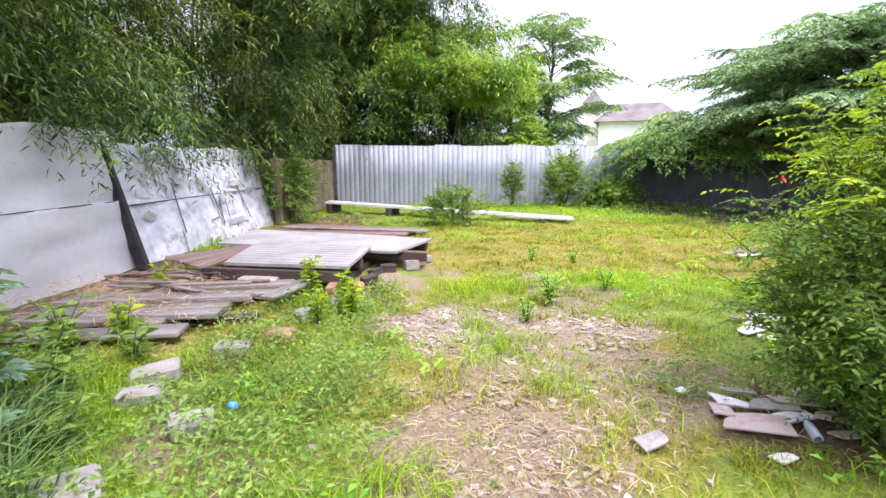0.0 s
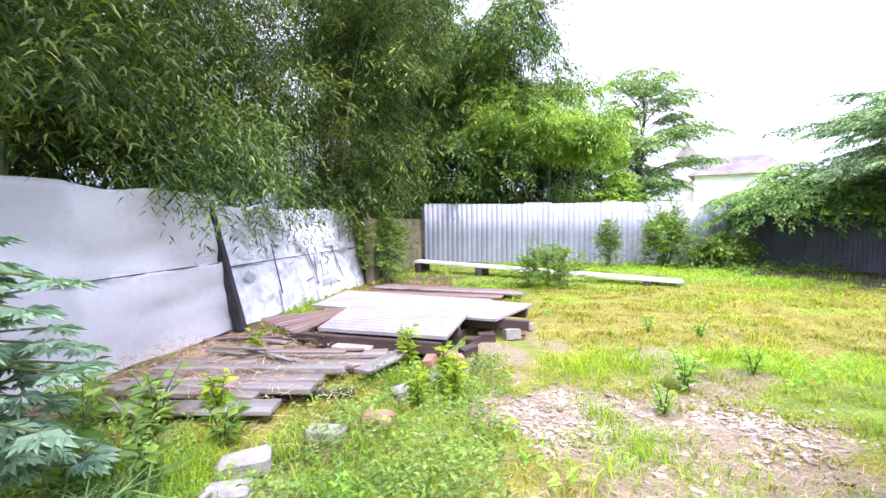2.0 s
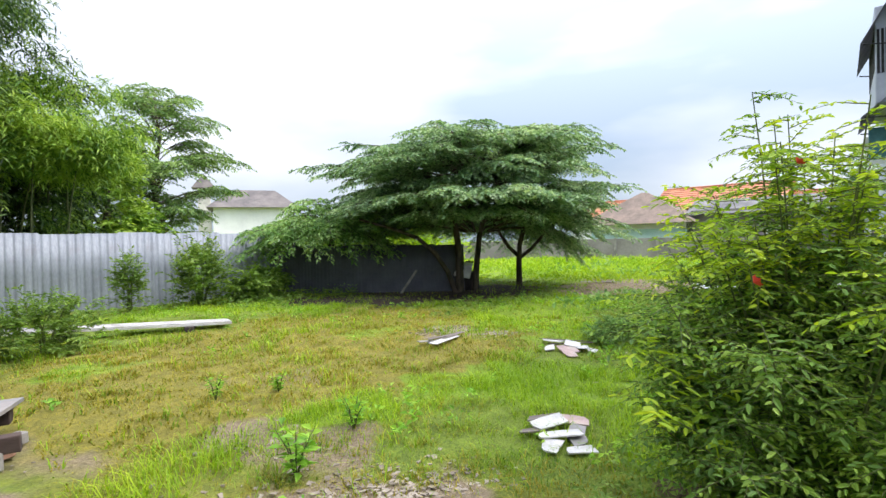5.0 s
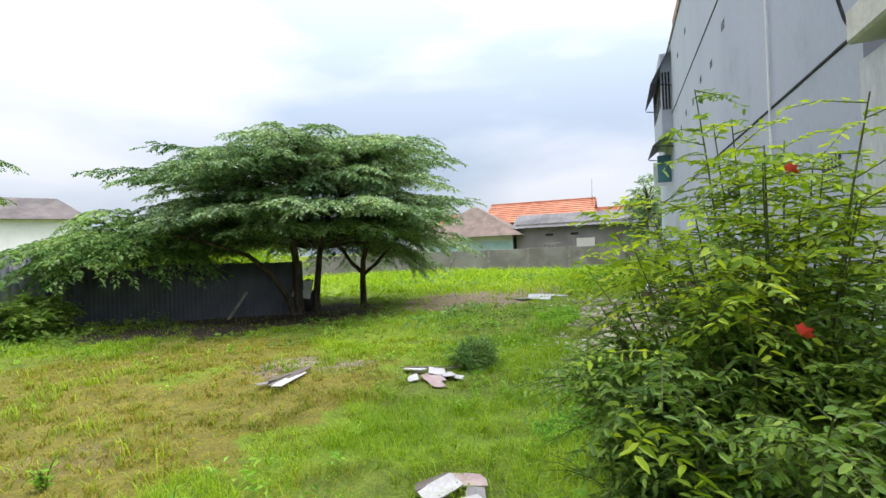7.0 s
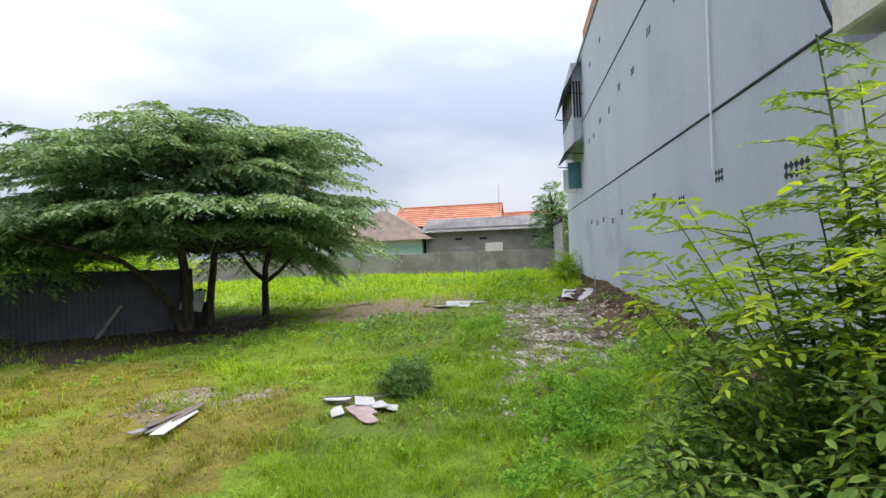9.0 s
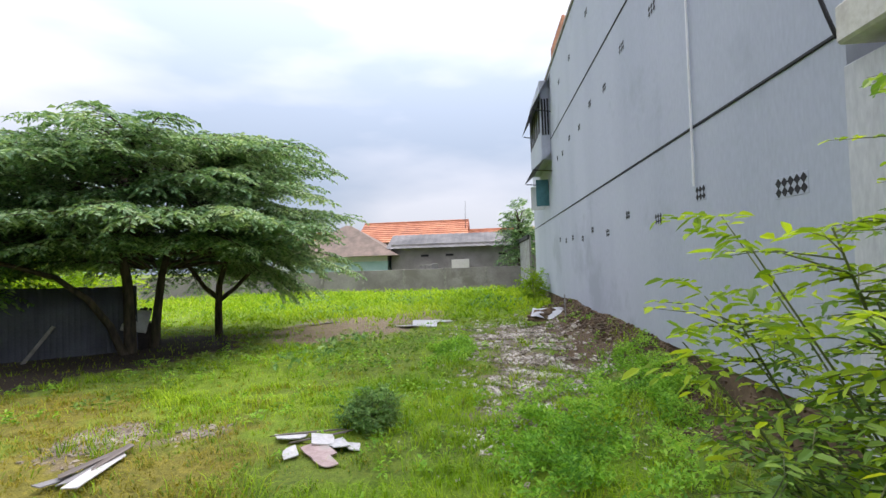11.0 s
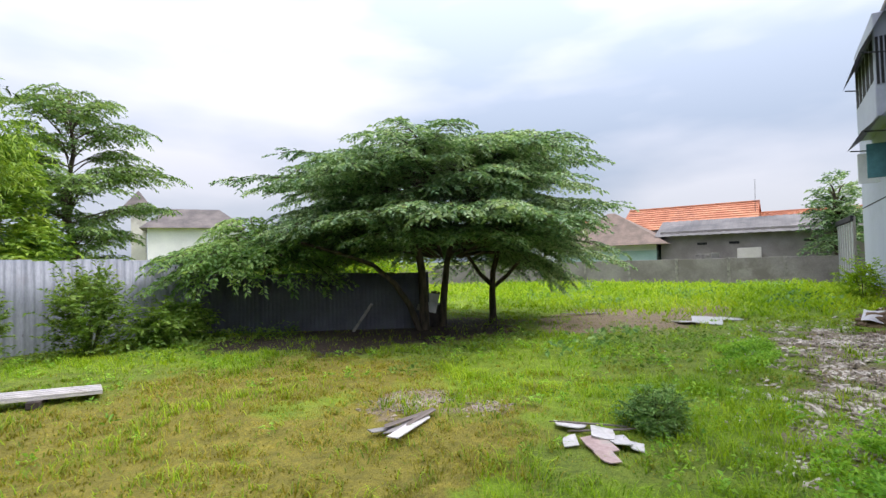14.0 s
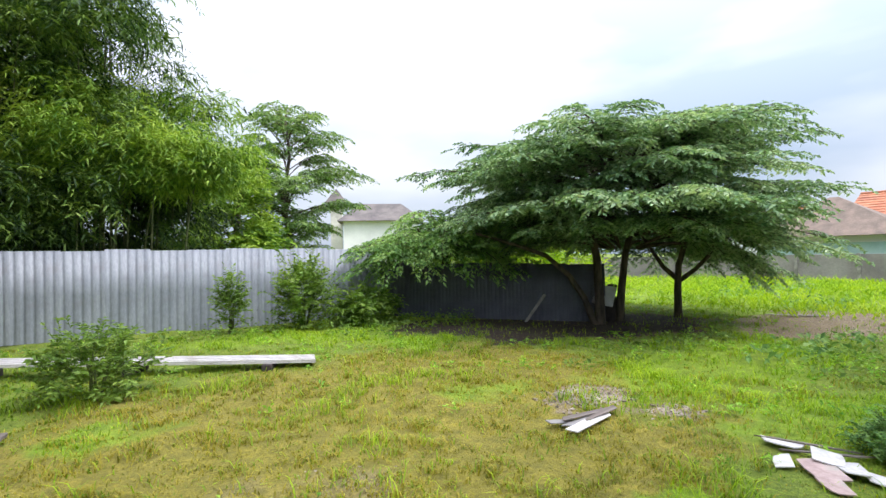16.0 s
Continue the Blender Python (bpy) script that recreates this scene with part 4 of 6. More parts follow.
def layered_boughs(rows, rng, step=0.17, twig=0.75, first=0.28, spread=0.36):
    """Boughs that arch outwards and fork into three, each fork a flat feather of twigs: rows of start, end and lift."""
    tips, dirs, lens, limbs = [], [], [], []
    for start, end, lift in rows:
        span = end - start
        flat = math.hypot(span[0], span[1])
        thick = 0.011 * flat
        pieces = []
        for k in (-1, 0, 1):
            a = k * spread * rng.uniform(0.6, 1.25)
            short = rng.uniform(0.72, 0.98) if k else 1.0
            c, s = math.cos(a), math.sin(a)
            goal = start + np.array([span[0] * c - span[1] * s, span[0] * s + span[1] * c, span[2] + rng.normal(0, 0.1)]) * np.array([short, short, 1])
            ctrl = start + span * np.array([0.5, 0.5, 0]) + np.array([0, 0, max(span[2], 0.0) + lift])

            def at(u):
                return start * (1 - u) ** 2 + 2 * ctrl * u * (1 - u) + goal * u * u
            pieces.append(tube([at(u) for u in np.linspace(0, 1, 7)], np.linspace(thick * (0.6 if k else 1.0), 0.006, 7), 5))
            n = int(flat * (1 - first) / step)
            for q in range(n + 1):
                u = first + (1 - first) * (q + rng.uniform(-0.25, 0.25)) / max(n, 1)
                u = min(max(u, 0.1), 1.0)
                run = unit(2 * (1 - u) * (ctrl - start) + 2 * u * (goal - ctrl))
                for side in ((0.0,) if q == n else (-1.0, 1.0)):
                    b = side * rng.uniform(0.6, 1.05)
                    cb, sb = math.cos(b), math.sin(b)
                    tips.append(at(u) + rng.normal(0, 0.02, 3))
                    dirs.append(np.array([run[0] * cb - run[1] * sb, run[0] * sb + run[1] * cb, run[2] * cb * 0.6 + rng.normal(0.0, 0.09)]))
                    lens.append(twig * (0.4 + 0.6 * min(1.0, 2.2 * (1.05 - u))) * rng.uniform(0.7, 1.15))
        limbs.append(merge(pieces))
    return np.array(tips), np.array(dirs), np.array(lens), limbs


def feather_crown(root, rows, rng, mat, label, leaf, wide, leaves=12, step=0.17, twig=0.75, first=0.28, droop=0.28):
    tips, dirs, lens, limbs = layered_boughs(rows, rng, step, twig, first)
    for v, f in limbs:
        child("bough", mesh_np("bough", v, f, M_BARK, True), root)
    v, f = sprays(tips, dirs, lens, leaves, leaf, wide, rng, droop, 0.2)
    child("crown", mesh_np("crown", v, f, mat), root, label)
    v, f = twig_sticks(tips[::2], dirs[::2], lens[::2], 0.006, droop)
    tagged(child("twig", mesh_np("twig", v, f, M_BARK, True), root), kind="stuff")


def umbrella_tree():
    rng = np.random.default_rng(21)
    root = thing("shade_tree", pose(11.2, 11.2, 0), "wide umbrella-shaped shade tree with dark leafy boughs", "tree")
    here = np.array([11.2, 11.2, 0])
    centre, across, deep = np.array([11.45, 11.15]), np.array([0.79, -0.62]), np.array([0.62, 0.79])

    def trunk(points, r0, r1):
        pts = [np.array(p) - here for p in points]
        v, f = tube(pts, np.linspace(r0, r1, len(pts)), 10)
        child("trunk", mesh_np("trunk", v, f, M_BARK, True), root)
    trunk([(10.75, 11.3, -0.05), (10.76, 11.32, 0.7), (10.8, 11.4, 1.5), (10.7, 11.5, 2.4), (10.4, 11.8, 3.4)], 0.125, 0.06)
    trunk([(11.35, 11.25, -0.05), (11.42, 11.2, 0.8), (11.45, 11.1, 1.6), (11.7, 11.0, 2.5), (12.0, 10.7, 3.5)], 0.10, 0.05)
    trunk([(10.62, 11.33, -0.05), (10.4, 11.45, 0.6), (10.1, 11.65, 1.15), (9.7, 11.95, 1.6), (9.2, 12.35, 1.85), (8.4, 12.9, 2.15)], 0.085, 0.03)
    trunk([(13.0, 10.75, -0.05), (13.0, 10.75, 0.7), (12.98, 10.7, 1.3), (13.1, 10.5, 2.1), (13.5, 10.0, 3.0)], 0.10, 0.045)
    trunk([(12.98, 10.72, 0.95), (12.75, 10.95, 1.25), (12.55, 11.15, 1.7), (12.1, 11.5, 2.7)], 0.07, 0.03)
    trunk([(13.0, 10.72, 0.9), (13.3, 10.45, 1.2), (13.6, 10.1, 1.7), (14.2, 9.4, 2.6)], 0.06, 0.03)
    trunk([(10.7, 11.45, 2.2), (10.1, 11.3, 2.7), (9.3, 11.0, 3.1)], 0.06, 0.03)
    trunk([(11.6, 11.05, 2.1), (12.0, 10.6, 2.6), (12.6, 9.7, 3.0)], 0.05, 0.025)
    # storeys of boughs: height of the tips, reach, number
    rows = []
    for level, (tip_z, reach, count) in enumerate(((1.6, 3.9, 13), (2.0, 4.7, 15), (2.5, 4.6, 15), (3.0, 4.2, 14), (3.6, 4.0, 13), (4.1, 4.1, 14), (4.3, 3.4, 11), (4.35, 2.2, 8), (4.3, 1.1, 4))):
        for b in range(count):
            ang = 2 * math.pi * (b + 0.5 * (level % 2) + rng.uniform(-0.3, 0.3)) / count
            c, s = math.cos(ang), math.sin(ang)
            r = reach * rng.uniform(0.68, 1.12) * (1.1 if c > 0 and level < 3 else 1.14 if c < -0.3 and level > 3 else 1.0)
            out = across * c * r + deep * s * r * 0.9
            low = (0.45 * max(0.0, -c) - 0.5 * max(0.0, c) * (s > -0.7) + 0.4 * max(0.0, -s)) * max(0.0, 1 - level / 3)
            start = np.array([*(centre + out * 0.1), 1.75 + 0.31 * level])
            end = np.array([*(centre + out), tip_z + low + rng.uniform(-0.3, 0.14) + (0.22 * max(0.0, c) - 0.1 * max(0.0, -c)) * (level > 3)])
            rows.append((start - here, end - here, rng.uniform(0.35, 0.7) if level < 6 else 0.3))
    feather_crown(root, rows, rng, M_TREE, "layered boughs of small green leaves", 0.11, 0.052, 15, 0.15)


umbrella_tree()


def leafy_mound(name, at, size, twigs, leaf, label, category, mat, seed, leaves=11, stems=7, lift=0.5, group="", droop=0.25, lean=0.5):
    """A shrub: stems fan out of the ground and carry leafy twigs all over an uneven mound."""
    rng = np.random.default_rng(seed)
    z = float(ground_z(at[0], at[1])) - 0.02
    root = thing(name, pose(at[0], at[1], z), label, category, group)
    sx, sy, sz = size
    pairs = []
    for k in range(stems):
        a = 2 * math.pi * k / stems + rng.uniform(-0.3, 0.3)
        r = rng.uniform(0.3, 0.75)
        e = np.array([math.cos(a) * sx * r, math.sin(a) * sy * r, sz * rng.uniform(0.7, 0.98)])
        pts = [np.array([0.05 * math.cos(a), 0.05 * math.sin(a), 0]), e * np.array([0.35, 0.35, 0.5]) + rng.normal(0, 0.03, 3), e]
        v, f = tube(pts, [0.014 * max(sz, 0.5), 0.010 * max(sz, 0.5), 0.003], 5)
        child("stem", mesh_np("stem", v, f, M_STEM, True), root)
    d = unit(rng.normal(size=(twigs, 3)))
    d[:, 2] = np.where(rng.uniform(0, 1, twigs) < 0.38, -0.85 * np.abs(d[:, 2]), np.abs(d[:, 2]))
    r = rng.uniform(0.45, 1.0, twigs) ** 0.6
    lump = 1 + 0.55 * np.sin(d[:, 0] * 5 + seed) * np.sin(d[:, 1] * 6 + 1.3 * seed)
    tips = d * np.array([sx, sy, sz * (1 - lift)]) * (r * lump)[:, None] * 0.85 + np.array([0, 0, sz * lift])
    tips[:, 2] = np.maximum(tips[:, 2], 0.06)
    dirs = d * np.array([1, 1, 0.6]) + np.array([0, 0, lean]) + rng.normal(0, 0.35, (twigs, 3))
    lens = leaf * leaves * 0.33 * rng.uniform(0.6, 1.3, twigs)
    v, f = sprays(tips, dirs, lens, leaves, leaf, leaf * 0.42, rng, droop, 0.25)
    child("leaves", mesh_np("leaves", v, f, mat), root)
    pairs.append(twig_sticks(tips, dirs, lens, 0.003, droop))
    v, f = merge(pairs)
    tagged(child("twig", mesh_np("twig", v, f, M_STEM, True), root), kind="stuff")
    return root




def low_tree():
    rng = np.random.default_rng(31)
    root = thing("low_tree", pose(8.9, 15.1, 0), "low spreading tree hanging over the zinc fence", "tree")
    for dx, dy in ((0.5, 0.2), (-0.6, 0.3), (-0.2, -0.5)):
        v, f = tube([(0, 0, -0.05), (0.1 * dx, 0.1 * dy, 0.9), (dx * 0.6, dy * 0.6, 1.9), (dx, dy, 2.4)], [0.09, 0.07, 0.05, 0.02], 8)
        child("trunk", mesh_np("trunk", v, f, M_BARK, True), root)
    rows = []
    for level, (tip_z, reach, count) in enumerate(((1.2, 2.5, 12), (1.65, 2.6, 12), (2.05, 2.3, 10), (2.35, 1.5, 7))):
        for b in range(count):
            ang = 2 * math.pi * (b + rng.uniform(-0.3, 0.3)) / count
            r = reach * rng.uniform(0.8, 1.1)
            start = np.array([0.1 * math.cos(ang), 0.1 * math.sin(ang), 1.6 + 0.15 * level])
            rows.append((start, np.array([math.cos(ang) * r, math.sin(ang) * r, tip_z + rng.uniform(-0.25, 0.2)]), rng.uniform(0.5, 0.8)))
    feather_crown(root, rows, rng, M_LOW, "drooping boughs of small green leaves", 0.13, 0.06, 11, 0.2, 0.6)


low_tree()
for i, (x, y, sx, sz) in enumerate(((14.6, 17.6, 2.4, 2.3), (17.5, 19.8, 2.6, 2.5), (12.0, 18.6, 2.0, 2.2))):
    leafy_mound("wild_bush", (x, y), (sx, sx * 0.8, sz), 620, 0.16, "yellow-green wild bush beyond the dark fence", "bush", M_LUSH, 46 + i, 9, 8, 0.5, "bushes beyond the fence")
leafy_mound("shrub", (5.0, 15.1), (0.72, 0.55, 1.6), 420, 0.12, "pale green shrub growing against the zinc fence", "shrub", M_WEED, 32, 9, 9, 0.45, lean=1.1)
leafy_mound("shrub", (3.5, 15.5), (0.26, 0.26, 1.25), 150, 0.11, "slim shrub growing against the zinc fence", "shrub", M_WEED, 33, 9, 5, 0.5, lean=1.0)
leafy_mound("shrub", (6.5, 14.9), (0.8, 0.5, 0.8), 260, 0.15, "leafy shrub at the foot of the zinc fence", "shrub", M_WEED, 34, 9, 6, 0.45)
leafy_mound("shrub", (1.15, 10.9), (0.65, 0.55, 0.85), 300, 0.09, "green bushy weed beside the white board", "shrub", M_WEED, 35, 9, 9, 0.4, lean=0.9)
leafy_mound("shrub", (6.35, 4.9), (0.27, 0.26, 0.34), 420, 0.045, "small rounded green bush in the grass", "shrub", M_LOW, 36, 9, 8, 0.4)
leafy_mound("shrub", (20.6, 2.65), (0.55, 0.45, 1.15), 240, 0.11, "fresh green bush at the foot of the building", "shrub", M_LUSH, 38, 9, 6, 0.45)
leafy_mound("creeper", (-2.5, 11.75), (0.6, 0.75, 1.6), 620, 0.085, "ivy-like creeper hanging on the old wall", "plant", M_WEED, 37, 9, 6, 0.5)


def flowering_bush():
    """The tall bush beside the path: thin upright stems with feathered leaves and red flowers."""
    rng = np.random.default_rng(41)
    at = np.array([2.5, 2.3, 0.0])
    root = thing("flowering_bush", pose(*at), "tall feathery green bush with a few red flowers", "bush")
    tips, dirs, lens, sticks, young = [], [], [], [], []
    for k in range(125):
        a, r = rng.uniform(0, 2 * math.pi), rng.uniform(0.08, 1.0) ** 0.85 * (1.3 if k % 9 == 0 else 1.0)
        h = (1.95 - 0.75 * r * r) * rng.uniform(0.35, 1.0) * (1.22 if k % 17 == 0 else 1.0)
        foot = np.array([math.cos(a) * 0.25 * r, math.sin(a) * 0.25 * r, 0])
        end = np.array([math.cos(a) * 0.92 * r, math.sin(a) * (0.77 if math.sin(a) > 0 else 0.95) * r, h])
        mid = foot * 0.4 + end * 0.45 + np.array([0, 0, 0.2 * h])
        line = [foot * (1 - u) ** 2 + 2 * mid * u * (1 - u) + end * u * u for u in np.linspace(0, 1, 6)]
        v, f = tube(line, np.linspace(0.009, 0.0025, 6), 5)
        child("stem", mesh_np("stem", v, f, M_STEM, True), root)
        for j in range(52 if r < 1 else 24):
            u = rng.uniform(0.16, 1.0)
            p = foot * (1 - u) ** 2 + 2 * mid * u * (1 - u) + end * u * u
            b = rng.uniform(0, 2 * math.pi)
            tips.append(p)
            dirs.append(np.array([math.cos(b), math.sin(b), rng.uniform(-0.2, 0.7)]))
            lens.append(rng.uniform(0.14, 0.32))
            # young marks the top tips, whose brighter colour stands in for light.
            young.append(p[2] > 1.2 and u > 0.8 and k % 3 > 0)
    tips, dirs, lens = np.array(tips), np.array(dirs), np.array(lens)
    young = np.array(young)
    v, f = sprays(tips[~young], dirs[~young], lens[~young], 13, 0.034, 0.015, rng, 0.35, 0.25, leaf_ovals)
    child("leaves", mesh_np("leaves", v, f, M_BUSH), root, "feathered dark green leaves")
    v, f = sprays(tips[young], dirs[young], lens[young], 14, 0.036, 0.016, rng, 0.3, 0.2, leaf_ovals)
    child("bright_leaves", mesh_np("bright_leaves", v, f, M_BRIGHTLEAF), root, "yellow-green leaf tips, brighter for the light on top")
    # sparse long shoots on the side of the lot
    for end in ((0.3, 0.7, 1.4), (0.15, 0.6, 1.66), (0.55, 0.55, 1.5), (0.65, 0.45, 1.75), (-0.75, 0.45, 1.0), (-0.95, 0.35, 0.85)):
        end = np.array(end)
        line = [end * np.array([u ** 1.5, u ** 1.5, u]) for u in np.linspace(0, 1, 6)]
        v, f = tube(line, np.linspace(0.007, 0.002, 6), 5)
        child("stem", mesh_np("stem", v, f, M_STEM, True), root)
        side = np.array([line[3 + j // 5] + (line[min(4 + j // 5, 5)] - line[3 + j // 5]) * rng.uniform(0, 1) for j in range(13)])
        b = rng.uniform(0, 2 * math.pi, 13)
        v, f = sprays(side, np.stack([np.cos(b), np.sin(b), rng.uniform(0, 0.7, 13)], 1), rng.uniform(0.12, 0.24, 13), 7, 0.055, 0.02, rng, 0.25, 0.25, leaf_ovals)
        child("bright_leaves", mesh_np("bright_leaves", v, f, M_BRIGHTLEAF), root)
    sticks.append(twig_sticks(tips, dirs, lens, 0.0025, 0.3))
    v, f = merge(sticks)
    tagged(child("twig", mesh_np("twig", v, f, M_STEM, True), root), kind="stuff")
    for p in ((-0.77, 0.08, 1.3), (-0.34, 0.0, 1.75)):
        bm = bmesh.new()
        for i in range(6):
            a = i * math.pi / 3
            q = [bm.verts.new(c) for c in ((0, 0, 0), (0.018 * math.cos(a - 0.7), 0.018 * math.sin(a - 0.7), 0.012), (0.026 * math.cos(a), 0.026 * math.sin(a), 0.018),
                                           (0.018 * math.cos(a + 0.7), 0.018 * math.sin(a + 0.7), 0.012))]
            bm.faces.new(q)
        part("flower", bm, M_RED, root, "bright red flower", m=pose(*p, 60, 20, 30))


M_RED = plain("red_petal", (0.55, 0.03, 0.015), (0.75, 0.07, 0.03), 8.0, 0.6, 0.1)
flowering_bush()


def papaya():
    """A young papaya: large lobed leaves on long stalks."""
    rng = np.random.default_rng(51)
    root = thing("papaya_plant", pose(-2.42, 2.4, 0), "young papaya with large lobed grey-green leaves", "plant")
    v, f = tube([(0, 0, 0), (0.02, 0, 0.6), (0, 0.02, 1.23)], [0.035, 0.03, 0.02], 8)
    child("stem", mesh_np("stem", v, f, M_STEM, True), root)
    for k in range(120):
        a = k * 2.4
        z0, out, rise = 0.25 + 0.0083 * k, rng.uniform(0.12, 0.52), rng.uniform(-0.08, 0.16)
        end = np.array([math.cos(a) * out, math.sin(a) * out, z0 + rise])
        v, f = tube([(0, 0, z0), end * np.array([0.6, 0.6, 1]) + np.array([0, 0, 0.03]), end], [0.008, 0.006, 0.005], 5)
        stalk = child("leaf_stalk", mesh_np("leaf_stalk", v, f, M_STEM, True), root)
        pairs = []
        for j in range(7):
            b = a + (j - 3) * 0.75
            d = np.array([math.cos(b), math.sin(b), -0.15 + rng.normal(0, 0.08)])
            size = 0.145 * (1.15 - 0.1 * abs(j - 3)) * rng.uniform(0.85, 1.1)
            base = np.repeat(end[None], 5, 0) + d * (np.array([0, 0.3, 0.5, 0.3, 0.5]) * size)[:, None]
            turn = np.array([0, 0.7, 0.6, -0.7, -0.6])
            dd = np.stack([d[0] * np.cos(turn) - d[1] * np.sin(turn), d[0] * np.sin(turn) + d[1] * np.cos(turn), np.full(5, d[2])], 1)
            pairs.append(leaf_quads(base, dd, size * np.array([1, 0.5, 0.42, 0.5, 0.42]), size * np.array([0.34, 0.2, 0.18, 0.2, 0.18]), rng, 0.12))
        v, f = merge(pairs)
        child("leaf", mesh_np("leaf", v, f, M_PAPAYA), stalk)


papaya()


def bamboo(name, label, seed, culms, mat, sprays_each, top, leaf=(0.26, 0.045)):
    """A bamboo grove: arching canes hung with drooping sprays of narrow leaves."""
    rng = np.random.default_rng(seed)
    c0 = np.mean([(c[0], c[1], 0) for c in culms], axis=0)
    root = thing(name, pose(*c0), label, "bamboo")
    tips, dirs, lens = [], [], []
    for x, y, ax, ay, h in culms:
        base, arch = np.array([x, y, 0.0]), np.array([ax, ay, 0.0])

        def at(s):
            return base + arch * s ** 2.2 + np.array([0, 0, h * (s - 0.22 * s ** 4)])
        v, f = tube([at(s) - c0 for s in np.linspace(0, 1, 9)], np.linspace(0.035, 0.006, 9), 6)
        child("cane", mesh_np("cane", v, f, M_CANE, True), root)
        for k in range(sprays_each // 40):
            s = rng.uniform(0.12, 1.0)
            b = rng.uniform(0, 2 * math.pi)
            reach = rng.uniform(0.3, 1.25) * (1.35 - 0.5 * s)
            heart = at(s) + np.array([math.cos(b) * reach, math.sin(b) * reach, -0.2 * reach])
            if heart[2] < top + 0.25:
                heart[2] = top + 0.25 + rng.uniform(0, 0.9)
            for j in range(40):
                c = b + rng.normal(0, 0.9)
                tips.append(heart + rng.normal(0, 0.34, 3) * np.array([1, 1, 0.75]) - c0)
                dirs.append(np.array([math.cos(c), math.sin(c), rng.uniform(-1.0, 0.35)]))
                lens.append(rng.uniform(0.3, 0.62))
    tips, dirs, lens = np.array(tips), np.array(dirs), np.array(lens)
    v, f = sprays(tips, dirs, lens, 12, leaf[0], leaf[1], rng, 0.55, 0.3)
    child("leaves", mesh_np("leaves", v, f, mat), root, "drooping narrow leaves")


def grove(seed, n, x0, x1, y0, y1, ax, ay, h0, h1):
    rng = np.random.default_rng(seed)
    return [(rng.uniform(x0, x1), y0 + (y1 - y0) * (i + rng.uniform(0, 1)) / n, rng.uniform(*ax), rng.uniform(*ay), rng.uniform(h0, h1)) for i in range(n)]


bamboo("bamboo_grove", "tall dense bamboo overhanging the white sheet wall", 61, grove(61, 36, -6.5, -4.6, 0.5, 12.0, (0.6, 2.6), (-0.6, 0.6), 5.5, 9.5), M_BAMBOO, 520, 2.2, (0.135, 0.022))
bamboo("bamboo_plume", "bamboo plume drooping in front of the torn sheets", 65, [(-4.5, 8.1, 1.1, -0.5, 2.6), (-4.6, 7.2, 1.1, -0.1, 2.8)], M_BAMBOO_C, 400, 1.45, (0.125, 0.021))
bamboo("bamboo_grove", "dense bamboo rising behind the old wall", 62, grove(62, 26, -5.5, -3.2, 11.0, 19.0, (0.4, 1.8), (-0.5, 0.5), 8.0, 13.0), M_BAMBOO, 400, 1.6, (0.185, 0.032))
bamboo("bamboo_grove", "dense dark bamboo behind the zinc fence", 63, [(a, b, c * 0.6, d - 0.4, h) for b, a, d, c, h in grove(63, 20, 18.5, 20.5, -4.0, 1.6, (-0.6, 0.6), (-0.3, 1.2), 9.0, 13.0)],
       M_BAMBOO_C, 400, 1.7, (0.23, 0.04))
bamboo("bamboo_grove", "fresh green lower bamboo behind the zinc fence", 64, [(a, b, c, d, h) for b, a, d, c, h in grove(64, 15, 18.2, 20.0, 0.2, 3.1, (-0.6, 0.5), (0.0, 1.0), 5.0, 8.8)],
       M_BAMBOO_B, 420, 3.8, (0.21, 0.037))
# Dark backing groves, added so the hollow under the front bamboo reads as shaded.
bamboo("bamboo_grove", "bamboo thicket far behind the zinc fence, shade put in its colour", 66, [(a, b, c, d, h) for b, a, d, c, h in grove(66, 26, 21.0, 23.0, -5.0, 3.4, (-0.8, 0.2), (-0.4, 0.4), 6.0, 9.5)],
       M_SHADETHICKET, 240, 0.6, (0.28, 0.055))
bamboo("bamboo_grove", "bamboo thicket behind the white sheet wall, shade put in its colour", 67, grove(67, 24, -9.2, -7.4, -0.5, 13.0, (-0.3, 0.6), (-0.4, 0.4), 6.0, 9.0), M_SHADETHICKET, 160, 0.6, (0.28, 0.055))


